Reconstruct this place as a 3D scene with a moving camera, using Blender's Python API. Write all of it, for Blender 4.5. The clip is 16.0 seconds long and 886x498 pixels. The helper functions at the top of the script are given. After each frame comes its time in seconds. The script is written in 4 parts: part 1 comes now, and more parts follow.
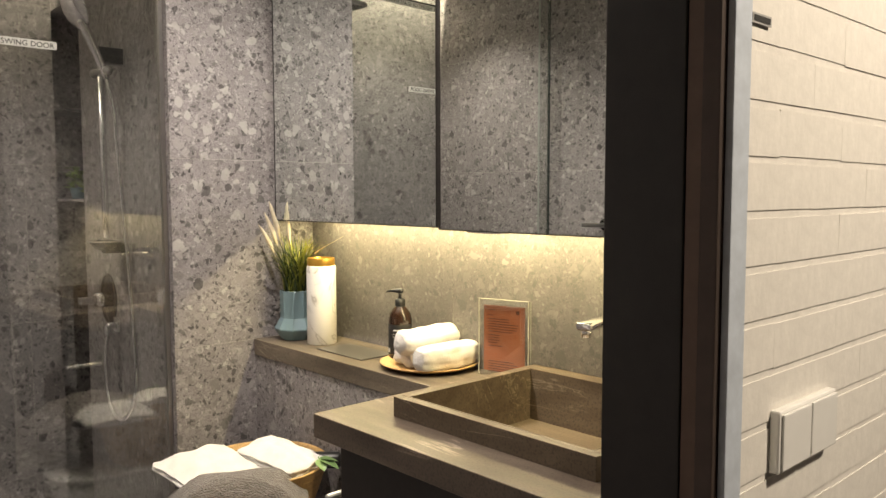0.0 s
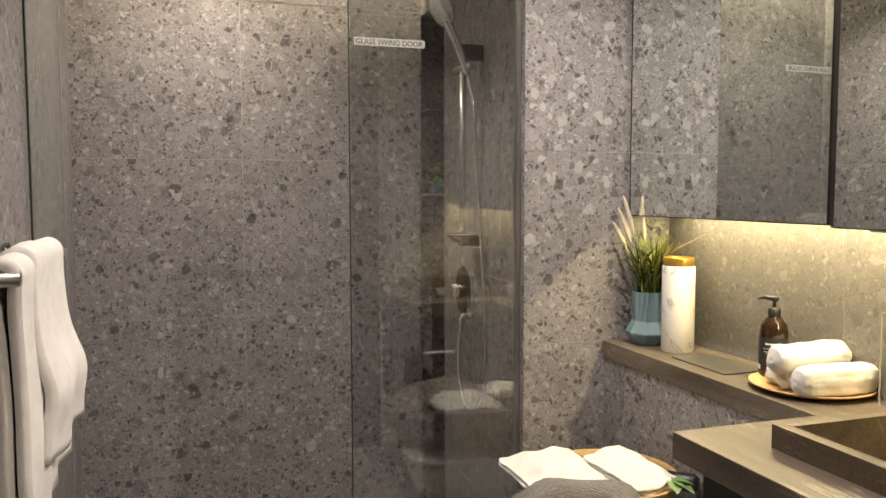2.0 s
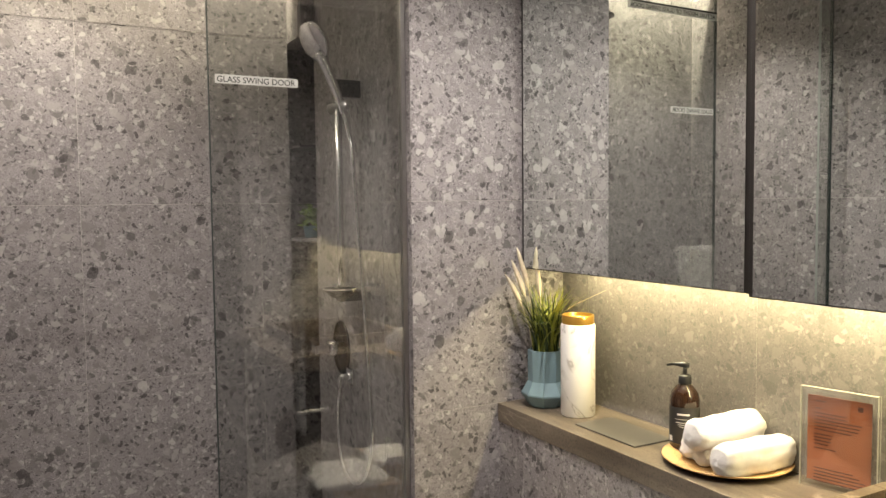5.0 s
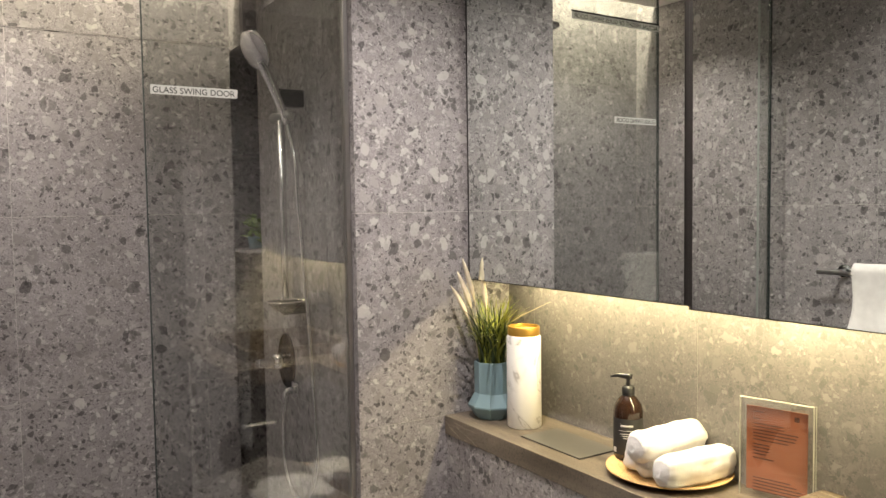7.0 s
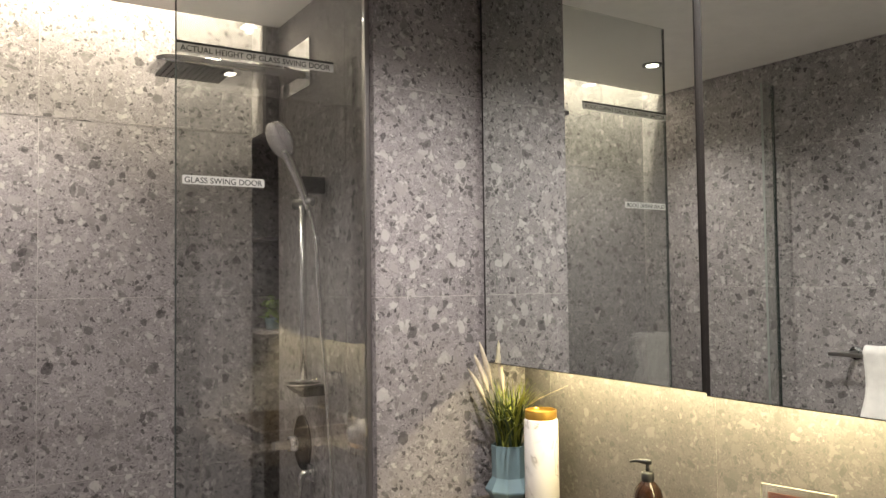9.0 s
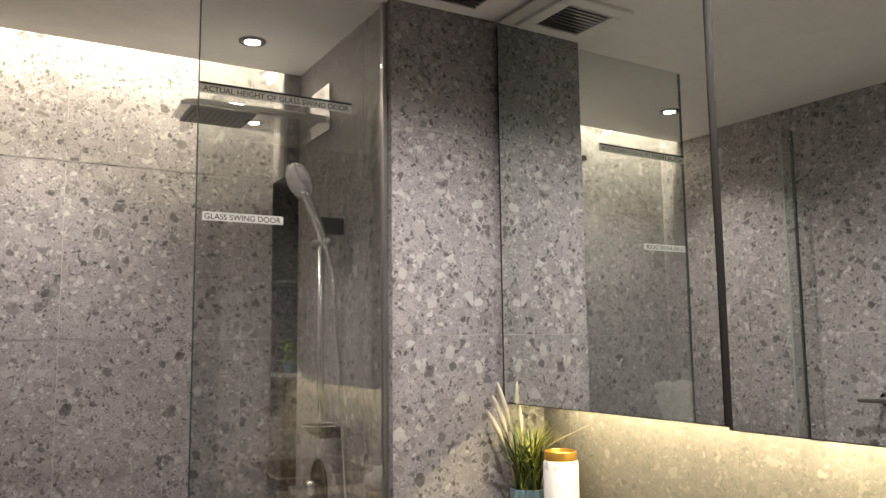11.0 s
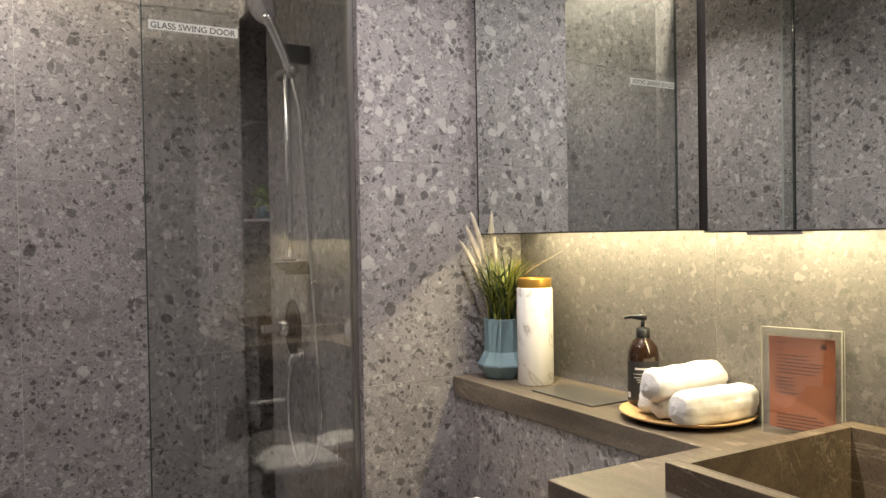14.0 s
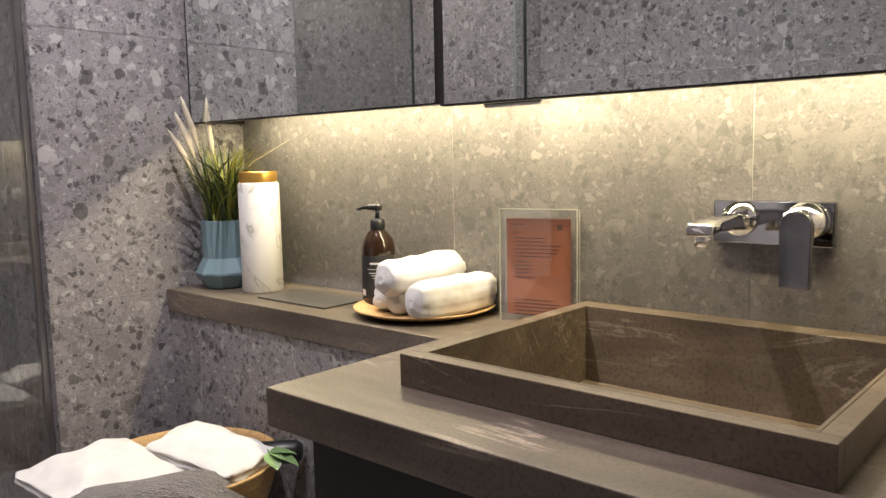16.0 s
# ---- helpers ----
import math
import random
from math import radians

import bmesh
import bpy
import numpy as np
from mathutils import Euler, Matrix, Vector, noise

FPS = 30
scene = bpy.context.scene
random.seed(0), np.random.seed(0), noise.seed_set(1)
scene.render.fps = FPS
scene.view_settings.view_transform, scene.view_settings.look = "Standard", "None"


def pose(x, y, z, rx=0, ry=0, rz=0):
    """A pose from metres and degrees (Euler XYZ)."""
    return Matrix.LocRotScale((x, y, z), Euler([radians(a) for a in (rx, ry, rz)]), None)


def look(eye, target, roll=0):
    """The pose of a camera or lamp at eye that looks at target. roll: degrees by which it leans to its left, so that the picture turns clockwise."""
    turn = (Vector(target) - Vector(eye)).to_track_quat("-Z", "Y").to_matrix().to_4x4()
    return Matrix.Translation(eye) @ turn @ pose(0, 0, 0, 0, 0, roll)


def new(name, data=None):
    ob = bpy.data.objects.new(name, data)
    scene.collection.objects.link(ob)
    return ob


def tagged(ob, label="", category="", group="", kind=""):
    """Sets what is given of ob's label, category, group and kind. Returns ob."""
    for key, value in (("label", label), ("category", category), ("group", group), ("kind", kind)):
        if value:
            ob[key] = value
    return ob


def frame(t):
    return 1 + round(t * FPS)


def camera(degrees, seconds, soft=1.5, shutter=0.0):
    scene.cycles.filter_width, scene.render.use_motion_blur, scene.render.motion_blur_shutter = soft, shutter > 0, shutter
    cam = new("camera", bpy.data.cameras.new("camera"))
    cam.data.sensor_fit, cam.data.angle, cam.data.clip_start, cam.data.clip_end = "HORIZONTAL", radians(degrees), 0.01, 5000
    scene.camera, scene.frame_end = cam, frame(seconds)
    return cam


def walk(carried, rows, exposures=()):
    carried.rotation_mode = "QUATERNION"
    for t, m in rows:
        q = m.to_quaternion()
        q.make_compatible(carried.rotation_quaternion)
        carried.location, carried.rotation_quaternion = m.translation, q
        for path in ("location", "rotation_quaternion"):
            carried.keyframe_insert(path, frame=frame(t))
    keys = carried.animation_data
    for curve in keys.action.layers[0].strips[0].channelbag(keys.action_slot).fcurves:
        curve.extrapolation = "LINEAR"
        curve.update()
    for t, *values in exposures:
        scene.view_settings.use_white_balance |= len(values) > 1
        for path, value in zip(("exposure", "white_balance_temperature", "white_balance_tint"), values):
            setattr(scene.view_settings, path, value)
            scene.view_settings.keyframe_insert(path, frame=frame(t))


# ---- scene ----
cam = camera(59.0, 16.0)
PATH = [
    (0, (0.138, 0.069, 1.374), (1.495, 1.532, 1.229), -0.1),
    (0.5, (0.165, 0.119, 1.36), (1.278, 1.775, 1.223), 0.0),
    (1, (0.203, 0.136, 1.358), (1.092, 1.922, 1.217), -0.0),
    (1.5, (0.201, 0.164, 1.348), (0.925, 2.022, 1.204), -0.1),
    (2, (0.188, 0.224, 1.354), (0.811, 2.119, 1.21), -0.1),
    (2.5, (0.18, 0.328, 1.378), (0.769, 2.234, 1.239), -0.2),
    (3, (0.15, 0.388, 1.413), (0.731, 2.296, 1.266), -0.4),
    (3.5, (0.102, 0.451, 1.439), (0.832, 2.309, 1.329), 0.1),
    (4, (0.179, 0.484, 1.499), (0.982, 2.311, 1.364), -0.4),
    (4.5, (0.194, 0.49, 1.481), (1.083, 2.278, 1.356), -0.5),
    (5, (0.219, 0.482, 1.473), (1.17, 2.238, 1.357), -0.6),
    (5.2, (0.237, 0.478, 1.473), (1.203, 2.227, 1.37), -0.7),
    (7.3, (0.249, 0.491, 1.498), (1.308, 2.184, 1.39), -0.9),
    (7.5, (0.24, 0.508, 1.497), (1.3, 2.201, 1.394), -1.0),
    (8, (0.206, 0.501, 1.524), (1.268, 2.193, 1.442), -0.9),
    (8.5, (0.200, 0.483, 1.524), (1.252, 2.184, 1.526), -0.8),
    (9, (0.189, 0.464, 1.526), (1.237, 2.166, 1.606), -0.7),
    (9.2, (0.192, 0.465, 1.528), (1.236, 2.170, 1.642), -0.7),
    (11.3, (0.204, 0.46, 1.463), (1.192, 2.183, 1.693), -0.8),
    (11.5, (0.202, 0.466, 1.464), (1.196, 2.195, 1.614), -0.7),
    (12, (0.204, 0.46, 1.465), (1.188, 2.201, 1.486), -0.8),
    (12.5, (0.2, 0.432, 1.453), (1.179, 2.176, 1.463), -0.8),
    (13, (0.187, 0.409, 1.42), (1.174, 2.149, 1.414), -0.8),
    (13.5, (0.258, 0.478, 1.348), (1.247, 2.217, 1.339), -0.9),
    (14, (0.327, 0.52, 1.276), (1.325, 2.253, 1.244), -1.0),
    (14.5, (0.401, 0.565, 1.256), (1.455, 2.262, 1.172), -1.5),
    (15, (0.447, 0.637, 1.198), (1.678, 2.203, 1.018), -1.4),
    (15.5, (0.478, 0.671, 1.181), (1.879, 2.08, 0.954), -1.2),
    (16, (0.486, 0.661, 1.183), (1.971, 1.981, 0.953), -1.2),
]
walk(cam, [(t, look(eye, target, roll)) for t, eye, target, roll in PATH],
     exposures=[(0.0, 0.16, 7300, 9), (0.5, 0.14, 8100, 8), (1.0, 0.1, 7700, 9), (2.0, 0.1, 7300, 10), (4.0, 0.25, 7000, 9.5), (6.0, 0.25, 6900, 9.5), (9.0, 0.22, 6750, 10), (12.5, 0.2, 6750, 10), (14.0, 0.05, 6600, 11), (16.0, -0.1, 6200, 15.5)])

# ---- light ----
world = bpy.data.worlds.new("world")
world.use_nodes = True
world.node_tree.nodes["Background"].inputs[0].default_value = (0.9, 0.8, 0.7, 1)
world.node_tree.nodes["Background"].inputs[1].default_value = 0.02
scene.world = world

WARM, LED = (1.0, 0.925, 0.875), (1.0, 0.86, 0.49)


def spot(name, x, y, z, watts, degrees, blend=0.6, colour=WARM, radius=0.014):
    data = bpy.data.lights.new(name, "SPOT")
    data.energy, data.spot_size, data.spot_blend, data.color, data.shadow_soft_size = watts, radians(degrees), blend, colour, radius
    ob = new(name, data)
    ob.location = (x, y, z)
    return ob


def strip(name, x, y, z, length, width, watts, colour, turn):
    data = bpy.data.lights.new(name, "AREA")
    data.shape, data.size, data.size_y, data.energy, data.color = "RECTANGLE", width, length, watts, colour
    ob = new(name, data)
    ob.matrix_world = pose(x, y, z, *turn)
    return ob


CEIL = 2.46
spot("shower_lamp", 0.915, 2.94, CEIL - 0.022, 2.5, 110, 1.0)
spot("shower_lamp", 0.28, 2.83, CEIL - 0.022, 62, 124, 1.0)
spot("basin_lamp", 1.20, 1.03, CEIL - 0.022, 30, 62, 1.0)
spot("room_lamp", 1.07, 1.70, CEIL - 0.022, 110, 146, 1.0, (1.0, 0.945, 0.915))
# added lamp at an assumed, unseen spot, to brighten the left wall
spot("room_lamp", 0.28, 1.70, CEIL - 0.022, 30, 146, 1.0, (1.0, 0.945, 0.915))
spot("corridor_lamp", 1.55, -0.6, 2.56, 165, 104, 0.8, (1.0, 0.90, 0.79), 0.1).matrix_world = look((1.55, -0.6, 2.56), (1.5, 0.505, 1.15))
strip("cabinet_strip", 1.612, 1.4975, 1.319, 1.585, 0.010, 12.2, LED, (0, 0, 0))
strip("cove_strip", 0.46, 3.153, 2.772, 0.04, 1.27, 40, (1.0, 0.92, 0.72), (0, 0, 0))

# ---- materials ----


def mat(name):
    m = bpy.data.materials.new(name)
    m.use_nodes = True
    return m, m.node_tree.nodes, m.node_tree.links, m.node_tree.nodes["Principled BSDF"]


def node(n, kind, **values):
    made = n.new(kind)
    for k, v in values.items():
        made.inputs[k].default_value = v
    return made


def ramp(n, stops, mode="LINEAR"):
    r = n.new("ShaderNodeValToRGB")
    r.color_ramp.interpolation = mode
    e = r.color_ramp.elements
    while len(e) < len(stops):
        e.new(0.5)
    for s, (p, c) in zip(e, stops):
        s.position, s.color = p, (*c, 1) if len(c) == 3 else c
    return r


def mixc(n, l, fac, a, b):
    x = n.new("ShaderNodeMix")
    x.data_type = "RGBA"
    for sock, src in ((x.inputs[0], fac), (x.inputs[6], a), (x.inputs[7], b)):
        if isinstance(src, (tuple, float, int)):
            sock.default_value = src
        else:
            l.new(src, sock)
    return x.outputs[2]


def maths(n, l, op, a, b=0.0, c=0.0):
    x = n.new("ShaderNodeMath")
    x.operation = op
    for sock, src in zip(x.inputs, (a, b, c)):
        if isinstance(src, (float, int)):
            sock.default_value = src
        else:
            l.new(src, sock)
    return x.outputs[0]


def bump(n, l, p, height, strength, distance):
    b = node(n, "ShaderNodeBump", Strength=strength, Distance=distance)
    l.new(height, b.inputs["Height"])
    l.new(b.outputs[0], p.inputs["Normal"])


def terrazzo(name, tint=(1, 1, 1), rough=0.42, strong=0.95, calm=0.0):
    m, n, l, p = mat(name)
    where, info = n.new("ShaderNodeNewGeometry"), n.new("ShaderNodeObjectInfo")
    shift = maths(n, l, "MULTIPLY", info.outputs["Random"], 37.0)
    add = n.new("ShaderNodeVectorMath")
    l.new(where.outputs["Position"], add.inputs[0])
    l.new(shift, add.inputs[1])
    warp = node(n, "ShaderNodeTexNoise", Scale=24.0, Detail=5.0, Roughness=0.62)
    l.new(add.outputs[0], warp.inputs["Vector"])
    sub = n.new("ShaderNodeVectorMath")
    sub.operation = "MULTIPLY_ADD"
    l.new(warp.outputs["Color"], sub.inputs[0])
    sub.inputs[1].default_value = (0.036, 0.036, 0.036)
    l.new(add.outputs[0], sub.inputs[2])
    cloud = node(n, "ShaderNodeTexNoise", Scale=5.0, Detail=6.0, Roughness=0.65)
    l.new(add.outputs[0], cloud.inputs["Vector"])
    grain = node(n, "ShaderNodeTexNoise", Scale=260.0, Detail=3.0)
    l.new(add.outputs[0], grain.inputs["Vector"])
    base = ramp(n, [(0.3, (0.215, 0.198, 0.204)), (0.7, (0.300, 0.277, 0.285))])
    l.new(cloud.outputs[0], base.inputs[0])
    k = 1 - 0.7 * calm
    fine = ramp(n, [(0.35, (1 - 0.24 * k,) * 3), (0.65, (1 + 0.20 * k,) * 3)])
    l.new(grain.outputs[0], fine.inputs[0])
    mul = n.new("ShaderNodeMix")
    mul.data_type, mul.blend_type = "RGBA", "MULTIPLY"
    mul.inputs[0].default_value = 1.0
    l.new(base.outputs[0], mul.inputs[6])
    l.new(fine.outputs[0], mul.inputs[7])
    col = mul.outputs[2]
    chips = [(p, tuple(v + (0.27 - v) * calm * (1 if v < 0.27 else 0.4) for v in c)) for p, c in ((0.05, (0.034, 0.031, 0.031)), (0.17, (0.085, 0.078, 0.078)), (0.36, (0.185, 0.171, 0.170)), (0.72, (0.33, 0.308, 0.304)), (0.97, (0.47, 0.447, 0.436)))]
    for scale, share, size, most in ((14, 0.55, 0.44, 0.40), (330, 0.50, 0.46, 0.7), (165, 0.46, 0.48, 0.92), (92, 0.44, 0.50, 0.98), (54, 0.60, 0.49, 1.0), (31, 0.76, 0.45, 0.90), (17, 0.84, 0.35, 0.92)):
        v = node(n, "ShaderNodeTexVoronoi", Scale=float(scale))
        l.new(sub.outputs[0], v.inputs["Vector"])
        shard = n.new("ShaderNodeTexVoronoi")
        shard.feature, shard.inputs["Scale"].default_value = "DISTANCE_TO_EDGE", float(scale)
        l.new(sub.outputs[0], shard.inputs["Vector"])
        part_ = n.new("ShaderNodeSeparateColor")
        l.new(v.outputs["Color"], part_.inputs[0])
        pick = maths(n, l, "GREATER_THAN", part_.outputs[0], share)
        near = maths(n, l, "MULTIPLY_ADD", part_.outputs[2], size * 0.55, size * 0.5)
        edge = n.new("ShaderNodeMapRange")
        if 20 < scale < 100:
            # broken, angular pieces
            l.new(maths(n, l, "SUBTRACT", shard.outputs["Distance"], maths(n, l, "MULTIPLY_ADD", part_.outputs[2], 0.17, 0.06)), edge.inputs[0])
        else:
            l.new(maths(n, l, "SUBTRACT", near, v.outputs["Distance"]), edge.inputs[0])
        edge.inputs[1].default_value, edge.inputs[2].default_value = 0.0, 0.022
        tone = ramp(n, chips if scale < 50 else [(min(0.98, p + 0.03), c) for p, c in chips])
        l.new(part_.outputs[1], tone.inputs[0])
        # each chip carries its own mottling
        own = mixc(n, l, maths(n, l, "MULTIPLY", grain.outputs[0], 0.35), tone.outputs[0], col)
        col = mixc(n, l, maths(n, l, "MULTIPLY", maths(n, l, "MULTIPLY", pick, edge.outputs[0]), strong * most), col, own)
    tinted = n.new("ShaderNodeMix")
    tinted.data_type, tinted.blend_type = "RGBA", "MULTIPLY"
    tinted.inputs[0].default_value, tinted.inputs[7].default_value = 1.0, (*tint, 1)
    l.new(col, tinted.inputs[6])
    l.new(tinted.outputs[2], p.inputs["Base Color"])
    r = n.new("ShaderNodeMapRange")
    l.new(cloud.outputs[0], r.inputs[0])
    r.inputs[3].default_value, r.inputs[4].default_value = rough - 0.08, rough + 0.1
    l.new(r.outputs[0], p.inputs["Roughness"])
    bump(n, l, p, grain.outputs[0], 0.2, 0.0015)
    return m


def veined(name, dark, light, vein, rough=0.4, along=1, scale=1.0, width=0.016):
    m, n, l, p = mat(name)
    where = n.new("ShaderNodeNewGeometry")
    mp = n.new("ShaderNodeMapping")
    s = [9.0 * scale] * 3
    s[along] = 1.6 * scale
    mp.inputs["Scale"].default_value = s
    l.new(where.outputs["Position"], mp.inputs[0])
    band = node(n, "ShaderNodeTexNoise", Scale=1.6, Detail=8.0, Roughness=0.62, Distortion=0.7)
    l.new(mp.outputs[0], band.inputs["Vector"])
    r = ramp(n, [(0.28, dark), (0.52, tuple((a + b) / 2 for a, b in zip(dark, light))), (0.72, light)])
    l.new(band.outputs[0], r.inputs[0])
    line = node(n, "ShaderNodeTexNoise", Scale=1.1, Detail=5.0, Roughness=0.6, Distortion=1.6)
    l.new(mp.outputs[0], line.inputs["Vector"])
    away = maths(n, l, "ABSOLUTE", maths(n, l, "SUBTRACT", line.outputs[0], 0.5))
    thin = ramp(n, [(0.0, (1, 1, 1)), (width, (0, 0, 0))])
    l.new(away, thin.inputs[0])
    patch = node(n, "ShaderNodeTexNoise", Scale=4.0, Detail=2.0)
    l.new(where.outputs["Position"], patch.inputs["Vector"])
    pr = ramp(n, [(0.5, (0, 0, 0)), (0.62, (1, 1, 1))])
    l.new(patch.outputs[0], pr.inputs[0])
    col = mixc(n, l, maths(n, l, "MULTIPLY", maths(n, l, "MULTIPLY", thin.outputs[0], pr.outputs[0]), 0.75), r.outputs[0], (*vein, 1))
    pit = node(n, "ShaderNodeTexNoise", Scale=190.0, Detail=4.0)
    l.new(where.outputs["Position"], pit.inputs["Vector"])
    pits = ramp(n, [(0.34, (0.55, 0.55, 0.55)), (0.5, (1, 1, 1))])
    l.new(pit.outputs[0], pits.inputs[0])
    mul = n.new("ShaderNodeMix")
    mul.data_type, mul.blend_type = "RGBA", "MULTIPLY"
    mul.inputs[0].default_value = 0.8
    l.new(col, mul.inputs[6])
    l.new(pits.outputs[0], mul.inputs[7])
    l.new(mul.outputs[2], p.inputs["Base Color"])
    p.inputs["Roughness"].default_value = rough
    bump(n, l, p, pit.outputs[0], 0.15, 0.001)
    return m


def plain(name, colour, rough=0.5, metal=0.0, vary=0.12, scale=30.0, relief=0.05, depth=0.001, **more):
    m, n, l, p = mat(name)
    where = n.new("ShaderNodeTexCoord")
    t = node(n, "ShaderNodeTexNoise", Scale=scale, Detail=5.0, Roughness=0.6)
    l.new(where.outputs["Object"], t.inputs["Vector"])
    r = ramp(n, [(0.3, tuple(c * (1 - vary) for c in colour)), (0.7, tuple(min(1, c * (1 + vary)) for c in colour))])
    l.new(t.outputs[0], r.inputs[0])
    l.new(r.outputs[0], p.inputs["Base Color"])
    p.inputs["Roughness"].default_value, p.inputs["Metallic"].default_value = rough, metal
    for k, v in more.items():
        p.inputs[k.replace("_", " ")].default_value = v
    if relief:
        bump(n, l, p, t.outputs[0], relief, depth)
    return m


def terry(name, colour, pile=0.5, fine=560.0, deep=0.86):
    m, n, l, p = mat(name)
    where = n.new("ShaderNodeTexCoord")
    loops = node(n, "ShaderNodeTexVoronoi", Scale=fine)
    l.new(where.outputs["Object"], loops.inputs["Vector"])
    soft = node(n, "ShaderNodeTexNoise", Scale=28.0 if fine > 400 else 75.0, Detail=6.0)
    l.new(where.outputs["Object"], soft.inputs["Vector"])
    r = ramp(n, [(0.3, tuple(c * deep for c in colour)), (0.7, colour)])
    l.new(soft.outputs[0], r.inputs[0])
    l.new(r.outputs[0], p.inputs["Base Color"])
    p.inputs["Roughness"].default_value = 0.95
    p.inputs["Sheen Weight"].default_value = 0.3
    high = maths(n, l, "MULTIPLY_ADD", soft.outputs[0], 1.5, loops.outputs["Distance"])
    bump(n, l, p, high, pile, 0.003 if pile < 0.8 else 0.008)
    return m


def clear(name, tint, gloss=0.0):
    m, n, l, p = mat(name)
    n.remove(p)
    see = n.new("ShaderNodeBsdfTransparent")
    see.inputs[0].default_value = (*tint, 1)
    shine = n.new("ShaderNodeBsdfGlossy")
    shine.inputs["Roughness"].default_value = gloss
    lw = node(n, "ShaderNodeLayerWeight", Blend=0.5)
    rise = maths(n, l, "POWER", lw.outputs["Facing"], 5.0)
    amount = maths(n, l, "MULTIPLY_ADD", rise, 0.87, 0.125)
    mx = n.new("ShaderNodeMixShader")
    l.new(amount, mx.inputs[0])
    l.new(see.outputs[0], mx.inputs[1])
    l.new(shine.outputs[0], mx.inputs[2])
    l.new(mx.outputs[0], n["Material Output"].inputs[0])
    return m


def haze_film(name, tint, white, share):
    """A thin printed film: partly see-through, partly matt white."""
    m, n, l, p = mat(name)
    p.inputs["Base Color"].default_value, p.inputs["Roughness"].default_value = (*white, 1), 0.5
    see = n.new("ShaderNodeBsdfTransparent")
    see.inputs[0].default_value = (*tint, 1)
    back = n.new("ShaderNodeBsdfTranslucent")
    back.inputs[0].default_value = (*white, 1)
    matt, mx = n.new("ShaderNodeMixShader"), n.new("ShaderNodeMixShader")
    matt.inputs[0].default_value, mx.inputs[0].default_value = 0.5, share
    l.new(p.outputs[0], matt.inputs[1])
    l.new(back.outputs[0], matt.inputs[2])
    l.new(see.outputs[0], mx.inputs[1])
    l.new(matt.outputs[0], mx.inputs[2])
    l.new(mx.outputs[0], n["Material Output"].inputs[0])
    return m


def glow(name, colour, strength):
    m, n, l, p = mat(name)
    p.inputs["Emission Color"].default_value = (*colour, 1)
    p.inputs["Emission Strength"].default_value = strength
    return m


STONE = terrazzo("grey_terrazzo")
VANITY_STONE = terrazzo("pale_terrazzo", (0.66, 0.66, 0.65), 0.45, 0.9, 0.54)
GROUT = plain("grout", (0.42, 0.40, 0.38), 0.9, scale=90)
TRAVERTINE = veined("brown_travertine", (0.062, 0.044, 0.029), (0.165, 0.125, 0.086), (0.30, 0.25, 0.185), 0.36)
TRAVERTINE_TOP = veined("worktop_travertine", (0.058, 0.043, 0.033), (0.165, 0.130, 0.102), (0.46, 0.37, 0.30), 0.33, width=0.034)
LEDGE = veined("ledge_travertine", (0.060, 0.046, 0.034), (0.215, 0.175, 0.132), (0.40, 0.34, 0.27), 0.4)
WHITE_PAINT = plain("ceiling_paint", (0.78, 0.76, 0.73), 0.85, vary=0.04, scale=12)
CORRIDOR_PAINT = plain("taupe_paint", (0.11, 0.10, 0.09), 0.8, vary=0.08, scale=9)
BRICK_PAINT = plain("painted_brick", (0.74, 0.71, 0.66), 0.6, vary=0.06, scale=40, relief=0.4, depth=0.003)
BLACK_FRAME = plain("black_lacquer", (0.012, 0.010, 0.009), 0.4, vary=0.3)
BROWN_FRAME = plain("bronze_trim", (0.12, 0.078, 0.06), 0.45, metal=0.3)
PALE_FRAME = plain("pale_metal_trim", (0.50, 0.55, 0.62), 0.5)
DARK_WOOD = plain("dark_veneer", (0.012, 0.009, 0.008), 0.5, vary=0.3, scale=60)
CHROME = plain("chrome", (0.86, 0.86, 0.87), 0.08, metal=1.0, vary=0.02, relief=0.0)
# chrome with the dark room's reflection put into its colour
DIM_TAP_CHROME = plain("dim_reflection_chrome", (0.42, 0.42, 0.43), 0.06, metal=1.0, vary=0.02, relief=0.0)
BRUSHED = plain("brushed_steel", (0.5, 0.49, 0.48), 0.3, metal=1.0, vary=0.06)
# paler than chrome: lamplight on the paper holder's bar put into the colour
LIT_STEEL = plain("lit_look_steel", (0.80, 0.80, 0.79), 0.38, metal=0.6, vary=0.04)
DARK_CHROME = plain("dark_chrome", (0.16, 0.16, 0.165), 0.18, metal=1.0, vary=0.05)
MIRROR = plain("mirror_glass", (0.83, 0.87, 0.845), 0.0, metal=1.0, vary=0.0, relief=0.0)
GLASS = clear("shower_glass", (0.94, 0.955, 0.945))
ACRYLIC = clear("clear_acrylic", (0.97, 0.975, 0.96))
GLASS_EDGE = plain("glass_edge", (0.012, 0.024, 0.022), 0.55, vary=0.1)
PALE_EDGE = plain("pale_glass_edge", (0.24, 0.26, 0.25), 0.3, vary=0.1)
RUBBER = plain("rubber", (0.03, 0.03, 0.032), 0.7)
WHITE_TERRY = terry("white_terry", (0.75, 0.725, 0.70))
GREY_TERRY = terry("grey_terry", (0.165, 0.138, 0.122), 1.0, 230.0, 0.5)
BLUE_GLAZE = plain("blue_glaze", (0.165, 0.25, 0.285), 0.45, vary=0.06, scale=14)
